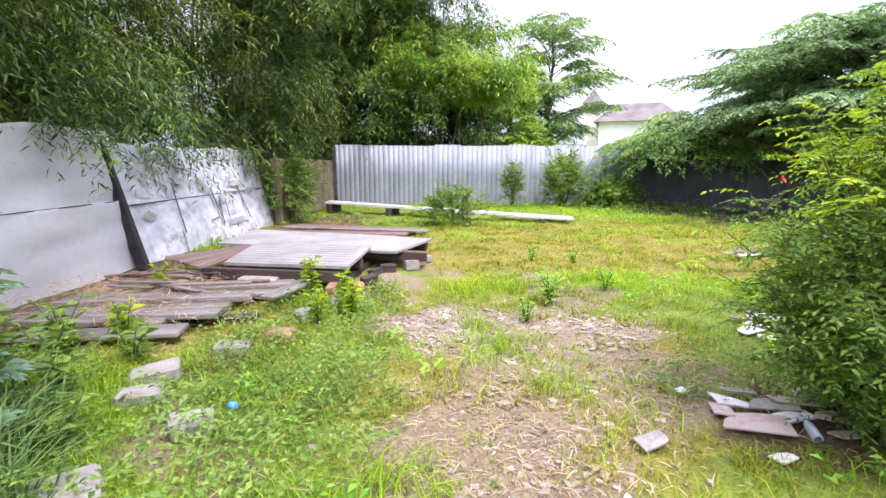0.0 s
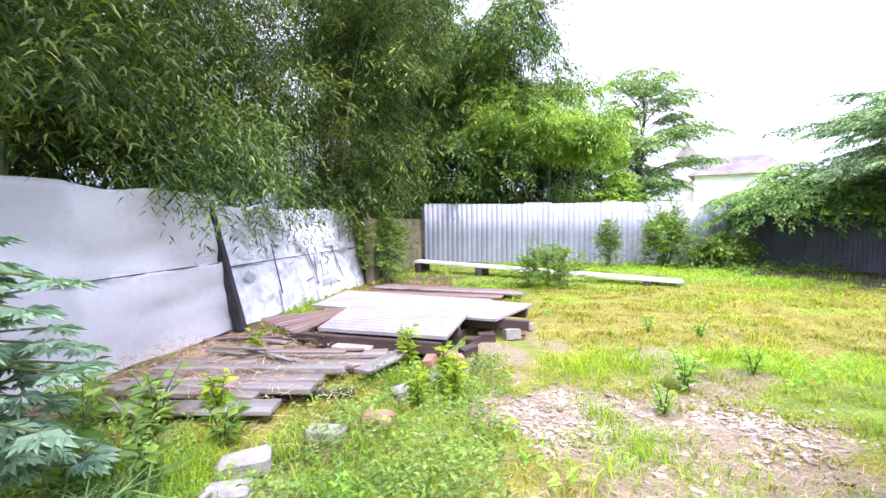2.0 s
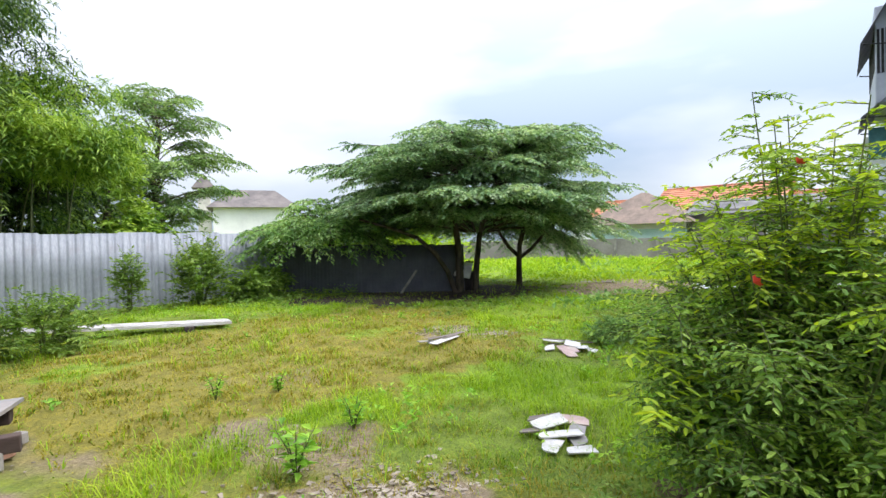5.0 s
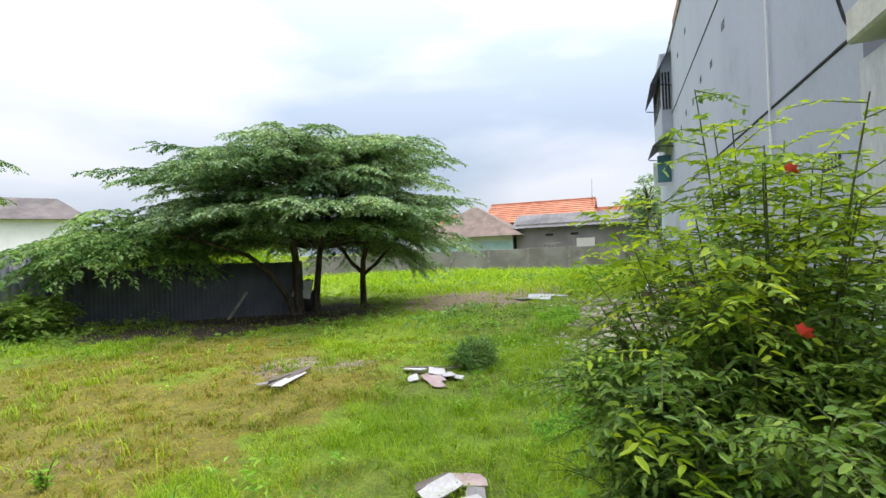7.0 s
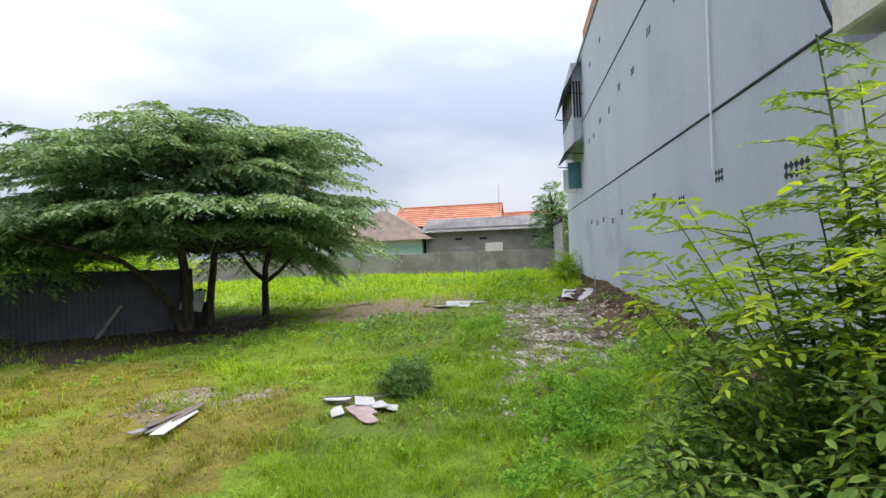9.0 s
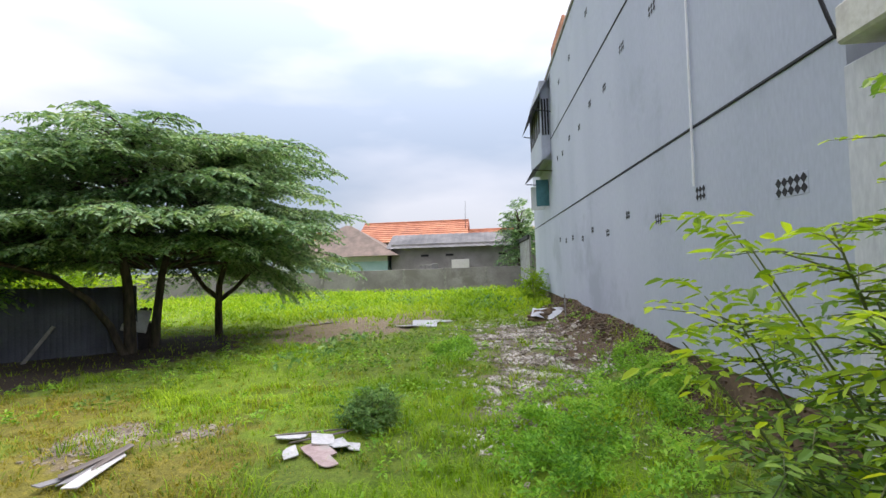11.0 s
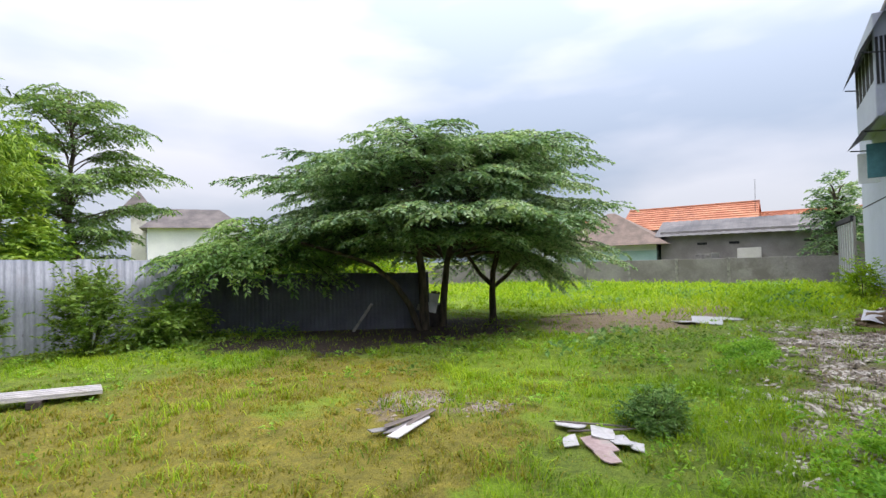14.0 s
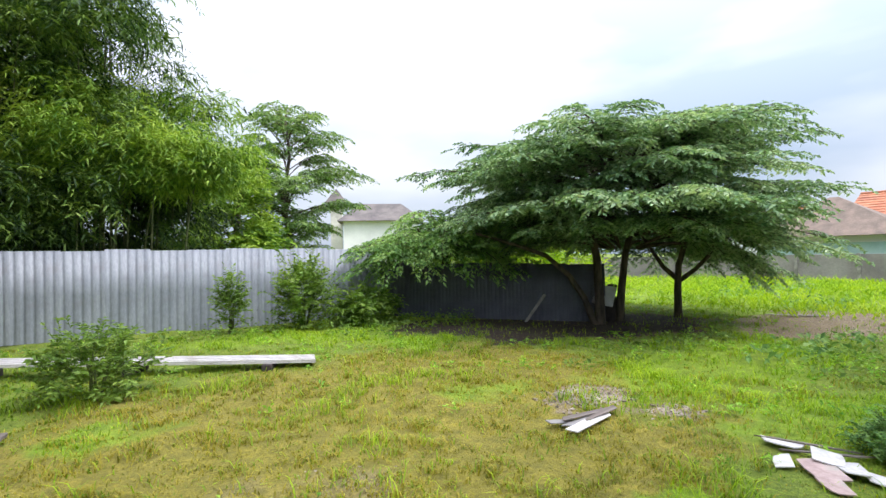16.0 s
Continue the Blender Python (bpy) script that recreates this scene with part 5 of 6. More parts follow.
def far_tree(at, height, spread, seed, label, mat, twigs=700, level=0.25, loose=0.25):
    rng = np.random.default_rng(seed)
    root = thing("tree", pose(*at, 0), label, "tree")
    v, f = tube([(0, 0, 0), (0.1, 0, height * 0.4), (0.2, 0.1, height * 0.9)], [0.22, 0.16, 0.04], 8)
    child("trunk", mesh_np("trunk", v, f, M_BARK, True), root)
    tips, dirs, limbs = [], [], []
    for k in range(26):
        a, z = rng.uniform(0, 6.28), height * rng.uniform(0.3, 0.97)
        r = spread * (1.1 - 0.55 * z / height) * rng.uniform(0.5, 1.0)
        end = np.array([math.cos(a) * r, math.sin(a) * r, z + level * r])
        start = np.array([0.1, 0, z * 0.85])
        limbs.append(tube([start, (start + end) / 2 + np.array([0, 0, 0.2]), end], [0.06, 0.04, 0.01], 5))
        for j in range(twigs // 26):
            u = rng.uniform(0.35, 1.0)
            tips.append(start * (1 - u) + end * u + rng.normal(0, loose, 3) * np.array([1, 1, 0.4 if level < 0.2 else 1]))
            dirs.append((end - start) * np.array([1, 1, 1.0 if level > 0.2 else 0.3]) + rng.normal(0, 0.8, 3) * np.array([1, 1, 0.4]))
    v, f = sprays(np.array(tips), np.array(dirs), 0.9, 13, 0.26, 0.1, rng, 0.35, 0.25)
    child("crown", mesh_np("crown", v, f, mat), root)
    for v, f in limbs:
        child("limb", mesh_np("limb", v, f, M_BARK, True), root)




def airy_tree():
    rng = np.random.default_rng(71)
    root = thing("tree", pose(8.6, 29.0, 0), "airy tree with open layered boughs", "tree")
    v, f = tube([(0, 0, 0), (0.25, 0, 2.5), (-0.1, 0.1, 4.6), (0.25, 0, 6.8), (0.1, 0.1, 9.0)], [0.2, 0.16, 0.12, 0.08, 0.03], 8)
    child("trunk", mesh_np("trunk", v, f, M_BARK, True), root)
    rows = []
    for b in range(64):
        z = 2.2 + 7.2 * (b + rng.uniform(0, 1)) / 64
        ang = b * 2.4 + rng.normal(0, 0.6)
        r = (4.3 - 2.2 * abs(z - 5.5) / 4.2) * rng.uniform(0.45, 1.12)
        rows.append((np.array([0.1, 0.05, z - 0.9]), np.array([math.cos(ang) * r, math.sin(ang) * r, z + rng.uniform(-0.2, 0.3)]), rng.uniform(0.3, 0.6)))
    feather_crown(root, rows, rng, M_AIRY, "open flat boughs of small leaves", 0.19, 0.09, 10, 0.3, 0.9, 0.3, 0.4)


airy_tree()
far_tree((5.4, 25.0), 5.8, 1.9, 72, "pale green feathery tree behind the fence", M_BAMBOO_B, 800)
far_tree((31.9, 2.9), 4.9, 1.1, 74, "sparse tree beside the side fence", M_TREE, 260)


# ---- boards and timber ----
def slab_mesh(corners, thick, sub=8, wave=0.006, seed=0.0):
    """A board with four corners and real thickness, slightly warped."""
    a, b, c, d = [np.array(p, float) for p in corners]
    pts = []
    for off in (0.0, -thick):
        for j in range(sub + 1):
            for i in range(sub + 1):
                u, w = i / sub, j / sub
                p = a * (1 - u) * (1 - w) + b * u * (1 - w) + c * u * w + d * (1 - u) * w
                pts.append(p + np.array([0, 0, off + wave * noise.noise((p[0] * 2, p[1] * 2, seed))]))
    k, n1 = sub + 1, (sub + 1) ** 2
    f = [(j * k + i, j * k + i + 1, (j + 1) * k + i + 1, (j + 1) * k + i) for j in range(sub) for i in range(sub)]
    under = [tuple(n1 + q for q in reversed(g)) for g in f]
    rim = []
    for i in range(sub):
        for p, q in ((i, i + 1), (sub * k + i + 1, sub * k + i), ((i + 1) * k, i * k), (i * k + sub, (i + 1) * k + sub)):
            rim.append((p, n1 + p, n1 + q, q))
    return np.array(pts), np.array(f + under + rim)


def board(name, corners, thick, mat, label, category="board", group="", seed=0.0, wave=0.006):
    v, f = slab_mesh(corners, thick, 8, wave, seed)
    c = v.mean(0)
    c[2] = v[:, 2].min()
    ob = new(name, mesh_np(name, v - c, f, mat))
    ob.matrix_basis = pose(*c)
    return tagged(ob, label, category, group)


Z = 0.27
stack = thing("large_panel", pose(-0.9, 7.3, Z - 0.035), "large pale flat panel of two sheets lying on timber and bricks", "board", "panels on the stack")
for q, k in ((((-2.58, 7.28, Z), (-1.0, 6.69, Z), (-0.72, 7.87, Z + 0.01), (-2.4, 8.52, Z + 0.02)), 1.0), (((-0.99, 6.69, Z + 0.004), (-0.1, 6.35, Z), (0.44, 7.4, Z), (-0.71, 7.87, Z + 0.014)), 4.0)):
    v, f = slab_mesh(q, 0.03, 8, 0.006, k)
    child("sheet", mesh_np("sheet", v - np.array([-0.9, 7.3, Z - 0.035]), f, M_BOARD), stack)
ribbed = board("large_panel", ((-1.98, 5.72, Z + 0.03), (-0.6, 5.36, Z + 0.03), (-0.42, 6.52, Z + 0.04), (-1.95, 7.02, Z + 0.045)), 0.035, M_BOARD,
      "pale ribbed panel overlapping another on the stack", group="panels on the stack", seed=2.0)
for i in range(9):
    u = i / 8
    part("rib", box(1.42, 0.010, 0.003), M_BOARD, ribbed, m=ribbed.matrix_basis.inverted() @ pose(-1.26 + 0.02 * u, 5.62 + 1.1 * u, Z + 0.033 + 0.01 * u, 0, 0, -15.5))


def beam(a, b, w, h, mat, label, group, category="plank", name="plank"):
    a, b = Vector(a), Vector(b)
    d = b - a
    turn, tilt = math.degrees(math.atan2(d.y, d.x)), -math.degrees(math.asin(d.z / d.length))
    bm = box(d.length, w, h, 0.006, (d.length / 2, 0, 0), jitter=0.006)
    ob = part(name, bm, mat, m=pose(*a, 0, tilt, turn))
    return tagged(ob, label, category, group)


for a, b in (((-2.2, 5.75, 0.12), (-0.65, 5.38, 0.12)), ((-2.1, 6.5, 0.12), (-0.5, 6.1, 0.12)), ((-2.2, 7.25, 0.11), (0.3, 6.5, 0.11)), ((-2.1, 8.2, 0.11), (0.35, 7.3, 0.11))):
    beam(a, b, 0.1, 0.12, M_ROTTEN, "dark reddish rotten timber bearer under the panels", "bearers under the panels", "timber", "timber_bearer")
for a, b in (((-2.0, 5.9, 0.0), (-1.9, 8.2, 0.0)), ((-0.8, 5.45, 0.0), (-0.3, 7.4, 0.0)), ((-1.4, 5.6, 0.0), (-1.1, 7.6, 0.0))):
    beam(a, b, 0.12, 0.11, M_DARKWOOD, "dark timber beam lying on the soil", "bearers under the panels", "timber", "timber_bearer")
for i in range(8):
    a = (-3.08 + 0.115 * i, 6.8 - 0.14 * i, 0.14 + 0.008 * i)
    b = (-2.06 + 0.004 * i, 7.1 - 0.04 * i, 0.235 - 0.002 * i)
    beam(a, b, 0.075, 0.03, M_REDPLANK if i % 3 else M_PLANK, "reddish brown batten beside the pale panel", "reddish battens")
rs_b = random.Random(23)
for i, (x, y, r) in enumerate(((-0.55, 5.5, 15), (-0.4, 5.75, 40), (0.1, 6.5, 20), (0.2, 6.75, 5), (-0.35, 6.2, 60), (0.3, 7.0, 30), (-0.75, 5.3, 80), (-0.2, 6.35, 10))):
    b = part("brick", box(0.2, 0.1, 0.09 + 0.02 * (r % 3), 0.008, jitter=0.008), (M_BRICK, M_ROTTEN, M_CONC)[i % 3], m=pose(x, y, 0, rs_b.uniform(-6, 6), rs_b.uniform(-8, 8), r))
    tagged(b, "broken brick under the panel edge", "brick", "bricks under the panels")
blk = part("concrete_block", box(0.42, 0.18, 0.17, 0.01, jitter=0.006), M_CONC, m=pose(-1.55, 5.5, 0.0, 0, 0, -12))
tagged(blk, "grey concrete block against the timber stack", "block")

PLANKS = [((-3.0, 5.24), (-1.22, 5.3), 0.2), ((-3.1, 5.02), (-1.25, 5.06), 0.21), ((-3.1, 4.8), (-1.4, 4.83), 0.2), ((-3.2, 4.59), (-1.52, 4.6), 0.2),
          ((-3.1, 4.39), (-1.66, 4.38), 0.19), ((-3.2, 4.2), (-1.85, 4.2), 0.18), ((-3.2, 4.75), (-2.2, 5.5), 0.16)]
rp = random.Random(17)
for i, (a, b, w) in enumerate(PLANKS):
    beam((a[0], a[1] + rp.uniform(-0.05, 0.05), 0.07 + 0.025 * (i % 3)), (b[0] + rp.uniform(-0.15, 0.1), b[1] + rp.uniform(-0.05, 0.05), 0.08 + 0.03 * ((i + 1) % 2)), w * rp.uniform(0.84, 0.96), 0.05,
         (M_PLANK, M_PLANK, M_GREYPLANK, M_PLANK, M_GREYPLANK)[i % 5], "weathered grey-brown plank lying in dry weeds", "old planks on the ground")
for i in range(9):
    x, y, a = rp.uniform(-3.15, -2.2), rp.uniform(5.1, 6.0), radians(rp.uniform(-35, 30))
    n = rp.uniform(0.35, 0.95)
    beam((x, y, 0.13 + 0.008 * i), (x + n * math.cos(a), y + n * math.sin(a), 0.12 + 0.008 * i + rp.uniform(-0.02, 0.05)), rp.uniform(0.03, 0.08), 0.022, (M_PLANK, M_ROTTEN, M_GREYPLANK, M_REDPLANK)[i % 4],
         "splintered plank piece thrown over the old planks", "splintered planks")
for y in (4.4, 5.0):
    beam((-3.0, y, 0.0), (-1.3, y + 0.1, 0.0), 0.08, 0.07, M_DARKWOOD, "dark batten under the old planks", "old planks on the ground", "timber", "timber_bearer")
beam((-1.28, 4.72, 0.13), (-1.0, 5.3, 0.15), 0.17, 0.035, M_GREYPLANK, "short greyed board over the plank ends", "old planks on the ground")
beam((-3.25, 4.0, 0.06), (-1.75, 4.05, 0.08), 0.24, 0.03, M_GREYPLANK, "pale grooved board lying in weeds", "old planks on the ground")
for i, (a, b) in enumerate((((-2.2, 10.5), (0.4, 9.75)), ((-2.3, 10.1), (0.5, 9.5)), ((-2.2, 9.6), (0.1, 9.1)), ((-2.3, 9.2), (-0.1, 8.75)))):
    beam((*a, 0.08 + 0.03 * (i % 2)), (*b, 0.07), 0.3, 0.035, M_PLANK if i % 2 else M_REDPLANK, "long brown board lying behind the panels", "boards behind the stack")

long_board = board("white_board", ((-2.0, 13.75, 0.3), (3.85, 10.95, 0.11), (3.95, 11.3, 0.11), (-1.95, 14.3, 0.3)), 0.03, M_WHITE, "long white board propped low above the grass", wave=0.012)
for w_ in (0.03, 0.33, 0.66, 0.97):
    a_, b_ = Vector((-2.0 + 0.05 * w_, 13.75 + 0.55 * w_, 0.302)), Vector((3.85 + 0.1 * w_, 10.95 + 0.35 * w_, 0.112))
    d_ = b_ - a_
    part("ridge", box(d_.length, 0.025, 0.022, 0.005, (d_.length / 2, 0, 0)), M_WHITE, long_board,
         m=long_board.matrix_basis.inverted() @ pose(*a_, 0, -math.degrees(math.asin(d_.z / d_.length)), math.degrees(math.atan2(d_.y, d_.x))))
for x, y, h in ((-1.8, 13.95, 0.27), (-0.2, 13.15, 0.22), (1.6, 12.25, 0.15), (3.3, 11.4, 0.09)):
    s = part("support_block", box(0.16, 0.5, h, 0.01, jitter=0.01), M_DARKWOOD, m=pose(x, y, 0, 0, 0, -26))
    tagged(s, "dark timber block under the white board", "block", "supports of the white board")

# concrete blocks and litter in the weeds
for x, y, sx, sy, sz, r, mt in ((-1.62, 3.3, 0.4, 0.2, 0.12, 20, M_CONC), (-1.55, 2.98, 0.32, 0.2, 0.12, 10, M_CONC), (-1.3, 3.8, 0.36, 0.2, 0.08, -5, M_CONC),
                                (-1.15, 2.68, 0.3, 0.2, 0.1, 15, M_CONC), (-1.5, 2.12, 0.5, 0.3, 0.09, 25, M_CONC), (-0.85, 4.45, 0.3, 0.2, 0.1, 35, M_CONC),
                                (-1.0, 4.0, 0.3, 0.18, 0.08, -15, M_BRICK), (-0.62, 4.85, 0.3, 0.18, 0.09, 5, M_CONC)):
    b = part("concrete_block", box(sx * 0.72, sy * 0.8, sz, 0.018, jitter=0.016), mt, m=pose(x, y, float(ground_z(x, y)), 2, -3, r))
    tagged(b, "chipped concrete block sunk in the weeds", "block", "blocks in the weeds")


def shard(x, y, size, turn, tilt, mat, label, group, seed, z=0.0, name="broken_board"):
    """A broken flat piece with an irregular outline."""
    rng = random.Random(seed)
    size = (size[0] * 0.95, size[1] * 0.9)
    bm = bmesh.new()
    hx, hy = size[0] / 2, size[1] / 2
    ring = [(sx_ * hx * rng.uniform(0.62, 1.12), sy_ * hy * rng.uniform(0.55, 1.15)) for sx_, sy_ in ((-1, -1), (1, -1), (1, 1), (-1, 1))]
    cut = rng.randrange(4)
    (ax, ay), (bx, by), (cx, cy) = ring[cut - 1], ring[cut], ring[(cut + 1) % 4]
    u, w = rng.uniform(0.3, 0.7), rng.uniform(0.3, 0.7)
    ring[cut:cut + 1] = [(bx + (ax - bx) * u, by + (ay - by) * u), (bx * 0.75, by * 0.75), (bx + (cx - bx) * w, by + (cy - by) * w)]
    top = [bm.verts.new((x_, y_, 0)) for x_, y_ in ring]
    face = bm.faces.new(top)
    ext = bmesh.ops.extrude_face_region(bm, geom=[face])
    for v in ext["geom"]:
        if isinstance(v, bmesh.types.BMVert):
            v.co.z += 0.009
    bmesh.ops.recalc_face_normals(bm, faces=bm.faces[:])
    ob = part(name, bm, mat, m=pose(x, y, float(ground_z(x, y)) + 0.03 + z * 0.3, tilt * 0.5, rng.uniform(-5, 5), turn))
    return tagged(ob, label, "debris", group)


HEAPS = (("first debris heap", "broken pale board lying in a small heap",
          ((5.1, 6.8, 0.78, 0.15, 12, 8, M_WHITE, 0.06), (5.2, 6.93, 0.76, 0.12, -8, -7, M_PLANK, 0.08), (5.05, 6.9, 0.6, 0.12, 3, -9, M_BOARD, 0.03),
           (4.9, 6.98, 0.36, 0.13, -20, 3, M_BOARD, 0.0), (5.25, 6.86, 0.5, 0.09, 4, 10, M_PLANK, 0.1))),
         ("second debris heap", "broken white and pinkish sheet piece in a heap",
          ((5.86, 5.22, 0.31, 0.26, 20, 16, M_WHITE, 0.12), (5.62, 5.18, 0.36, 0.3, 50, -5, M_PINK, 0.04), (5.92, 5.58, 0.31, 0.22, 100, 7, M_WHITE, 0.05),
           (5.75, 4.9, 0.25, 0.17, 10, 14, M_WHITE, 0.02), (5.6, 5.42, 0.23, 0.17, 35, -12, M_WHITE, 0.03), (5.78, 5.05, 0.34, 0.22, 25, -9, M_WHITE, 0.07), (6.05, 5.4, 0.82, 0.06, 112, 4, M_PLANK, 0.05),
           (5.95, 5.3, 0.74, 0.05, 118, 4, M_PLANK, 0.03), (5.45, 5.05, 0.25, 0.17, 40, 4, M_PINK, 0.0))),
         ("third debris heap", "broken white sheet piece stacked in a heap",
          ((3.05, 3.95, 0.36, 0.2, -28, 12, M_WHITE, 0.1), (2.9, 3.82, 0.34, 0.18, -50, -8, M_WHITE, 0.07), (3.1, 3.76, 0.3, 0.16, 15, 9, M_BOARD, 0.05),
           (2.8, 3.6, 0.26, 0.14, -45, 4, M_WHITE, 0.0), (3.2, 3.85, 0.26, 0.2, -75, 9, M_PINK, 0.06), (2.88, 4.0, 0.34, 0.09, -30, 3, M_PLANK, 0.02),
           (2.95, 3.68, 0.3, 0.2, 40, -10, M_BOARD, 0.02), (3.12, 4.05, 0.4, 0.07, -20, 6, M_PLANK, 0.08), (2.75, 3.78, 0.2, 0.14, 10, 8, M_WHITE, 0.0))))
for group_, label_, rows in HEAPS:
    for i, (x, y, sx, sy, r, t, mt, z) in enumerate(rows):
        shard(x, y, (sx, sy), r, t, mt, label_, group_, 80 + i + len(rows) * 7, z)
for i, (x, y, sx, sy, r, t, mt, z) in enumerate(((1.82, 2.45, 0.33, 0.3, -30, 5, M_PINK, 0.03), (2.28, 2.42, 0.3, 0.22, -30, -8, M_PINK, 0.06), (2.02, 2.62, 0.3, 0.16, -20, 4, M_CONC, 0.03),
                                                (1.82, 2.68, 0.22, 0.12, -25, 5, M_WHITE, 0.02), (2.42, 2.62, 0.4, 0.2, 20, 10, M_CONC, 0.05), (2.08, 2.48, 0.24, 0.13, 10, 3, M_WHITE, 0.02),
                                                (1.15, 2.28, 0.2, 0.14, 15, 3, M_CONC, 0.0), (1.72, 2.14, 0.14, 0.1, 15, 3, M_WHITE, 0.0), (2.2, 2.6, 0.34, 0.1, -12, 6, M_PINK, 0.05),
                                                (2.6, 2.68, 0.5, 0.2, -8, 9, M_PINK, 0.07), (2.28, 2.72, 0.2, 0.14, 60, -6, M_PINK, 0.03), (2.75, 2.55, 0.36, 0.24, 35, 6, M_CONC, 0.04),
                                                (1.72, 2.6, 0.18, 0.12, 70, 4, M_PINK, 0.01), (2.2, 2.3, 0.2, 0.13, 5, -4, M_PINK, 0.01), (2.55, 2.45, 0.16, 0.1, 45, 4, M_WHITE, 0.0),
                                                (1.95, 2.8, 0.2, 0.08, -15, 4, M_CONC, 0.0), (1.62, 2.85, 0.1, 0.07, 15, 3, M_WHITE, 0.0))):
    shard(x, y, (sx, sy), r, t, mt, "broken pinkish cement slab under the bush", "slabs under the bush", 110 + i, z, "broken_slab")
for i, (x, y, sx, sy, r) in enumerate(((14.6, 5.75, 1.5, 0.8, 10), (15.6, 5.6, 1.4, 0.8, -15), (14.0, 6.15, 0.8, 0.5, 40))):
    shard(x, y, (sx, sy), r, 3, M_SCRAP, "pale bluish metal sheet lying flat in the grass", "sheets on the ground", 120 + i, 0.04, "metal_sheet")
propped = new("metal_sheet", bent_sheet(0.95, 0.65, 0.0, 5.5, M_SCRAP, 0.12, 18, 12))
propped.matrix_basis = pose(14.75, 3.0, float(ground_z(14.9, 2.6)) + 0.1, -70, 5, -97)
tagged(propped, "crumpled pale sheet propped on the soil bank", "sheet")
rubble_pile = bmesh.new()
bmesh.ops.create_icosphere(rubble_pile, subdivisions=4, radius=1.0)
for v in rubble_pile.verts:
    v.co *= 1 + 0.35 * noise.noise(v.co * 2.3) + 0.15 * noise.noise(v.co * 7)
    v.co = Vector((v.co.x * 0.36, v.co.y * 0.5, v.co.z * 0.24))
pile = part("soil_heap", rubble_pile, M_FOOT, m=pose(15.1, 2.55, float(ground_z(15.1, 2.55)), 0, 0, 0))
tagged(pile, "dark crumbly soil heap under the propped sheet", "soil heap")
stake = part("stake", box(0.03, 0.03, 0.6, 0.005, jitter=0.008), M_CONC, m=pose(14.2, 2.15, float(ground_z(14.2, 2.15)) - 0.03, 4, 12, 20))
tagged(stake, "thin grey stake stuck in the soil bank", "stake")
stick = part("dry_stick", box(0.07, 0.03, 0.85, 0.008, jitter=0.012), M_CONC, m=pose(9.75, 12.75, float(ground_z(9.75, 12.75)) - 0.02, -14, 34, -52))
tagged(stick, "pale dry stick leaning by the dark fence", "stick")
shard(15.2, 9.0, (2.0, 0.2), -40, 2, M_CONC, "long concrete strip lying on bare soil", "", 131, 0.02, "concrete_strip")


def bottle():
    root = thing("plastic_bottle", pose(2.0, 2.31, 0.05, 84, 0, 158), "empty clear bluish plastic bottle lying on slabs", "bottle")
    v, f = tube([(0, 0, -0.08), (0, 0, -0.075), (0, 0, 0.03), (0, 0, 0.06), (0, 0, 0.075)], [0.018, 0.025, 0.025, 0.017, 0.009], 14)
    child("body", mesh_np("body", v, f, M_CLEAR, True), root)
    v, f = tube([(0, 0, 0.075), (0, 0, 0.09), (0, 0, 0.091)], [0.011, 0.011, 0.001], 12)
    child("cap", mesh_np("cap", v, f, M_BLUE, True), root, "blue cap")


M_CLEAR, _n, _l, _b = material("clear_plastic")
_b.inputs["Base Color"].default_value = (0.62, 0.70, 0.82, 1)
_b.inputs["Roughness"].default_value, _b.inputs["Transmission Weight"].default_value = 0.15, 0.5
M_BLUE = plain("blue_plastic", (0.05, 0.22, 0.62), (0.10, 0.34, 0.78), 9.0, 0.4, 0.1)
bottle()
v, f = tube([(0, 0, 0), (0, 0, 0.02), (0, 0, 0.08), (0, 0, 0.081)], [0.012, 0.024, 0.019, 0.004], 7)
cup = new("plastic_cup", mesh_np("plastic_cup", v, f, M_BLUE, True))
cup.matrix_basis = pose(-1.0, 2.8, 0.07, 70, 0, 40)
tagged(cup, "crumpled blue plastic cup caught in weeds", "cup")


# ---- weeds ----
def weed(at, h, seed, mat, label, group, spread=0.35):
    """An upright weed: some stems with broad leaves."""
    rng = np.random.default_rng(seed)
    z = float(ground_z(*at)) - 0.01
    root = thing("weed", pose(at[0], at[1], z), label, "weed", group)
    tips, dirs = [], []
    for k in range(5):
        a = rng.uniform(0, 6.28)
        end = np.array([math.cos(a) * h * spread, math.sin(a) * h * spread, h * rng.uniform(0.65, 1.0)])
        v, f = tube([np.zeros(3), end * np.array([0.4, 0.4, 0.6]), end], [0.006, 0.005, 0.002], 5)
        child("stem", mesh_np("stem", v, f, M_STEM, True), root)
        for j in range(11):
            u = 0.2 + 0.8 * j / 11
            b = j * 2.4 + k
            tips.append(end * np.array([u * 0.9, u * 0.9, u]))
            dirs.append(np.array([math.cos(b), math.sin(b), rng.uniform(0.1, 0.6)]))
    size = rng.uniform(0.16, 0.26, len(tips)) * h * 1.2
    v, f = leaf_quads(np.array(tips), np.array(dirs), size, size * 0.42, rng, 0.2)
    child("leaves", mesh_np("leaves", v, f, mat), root)


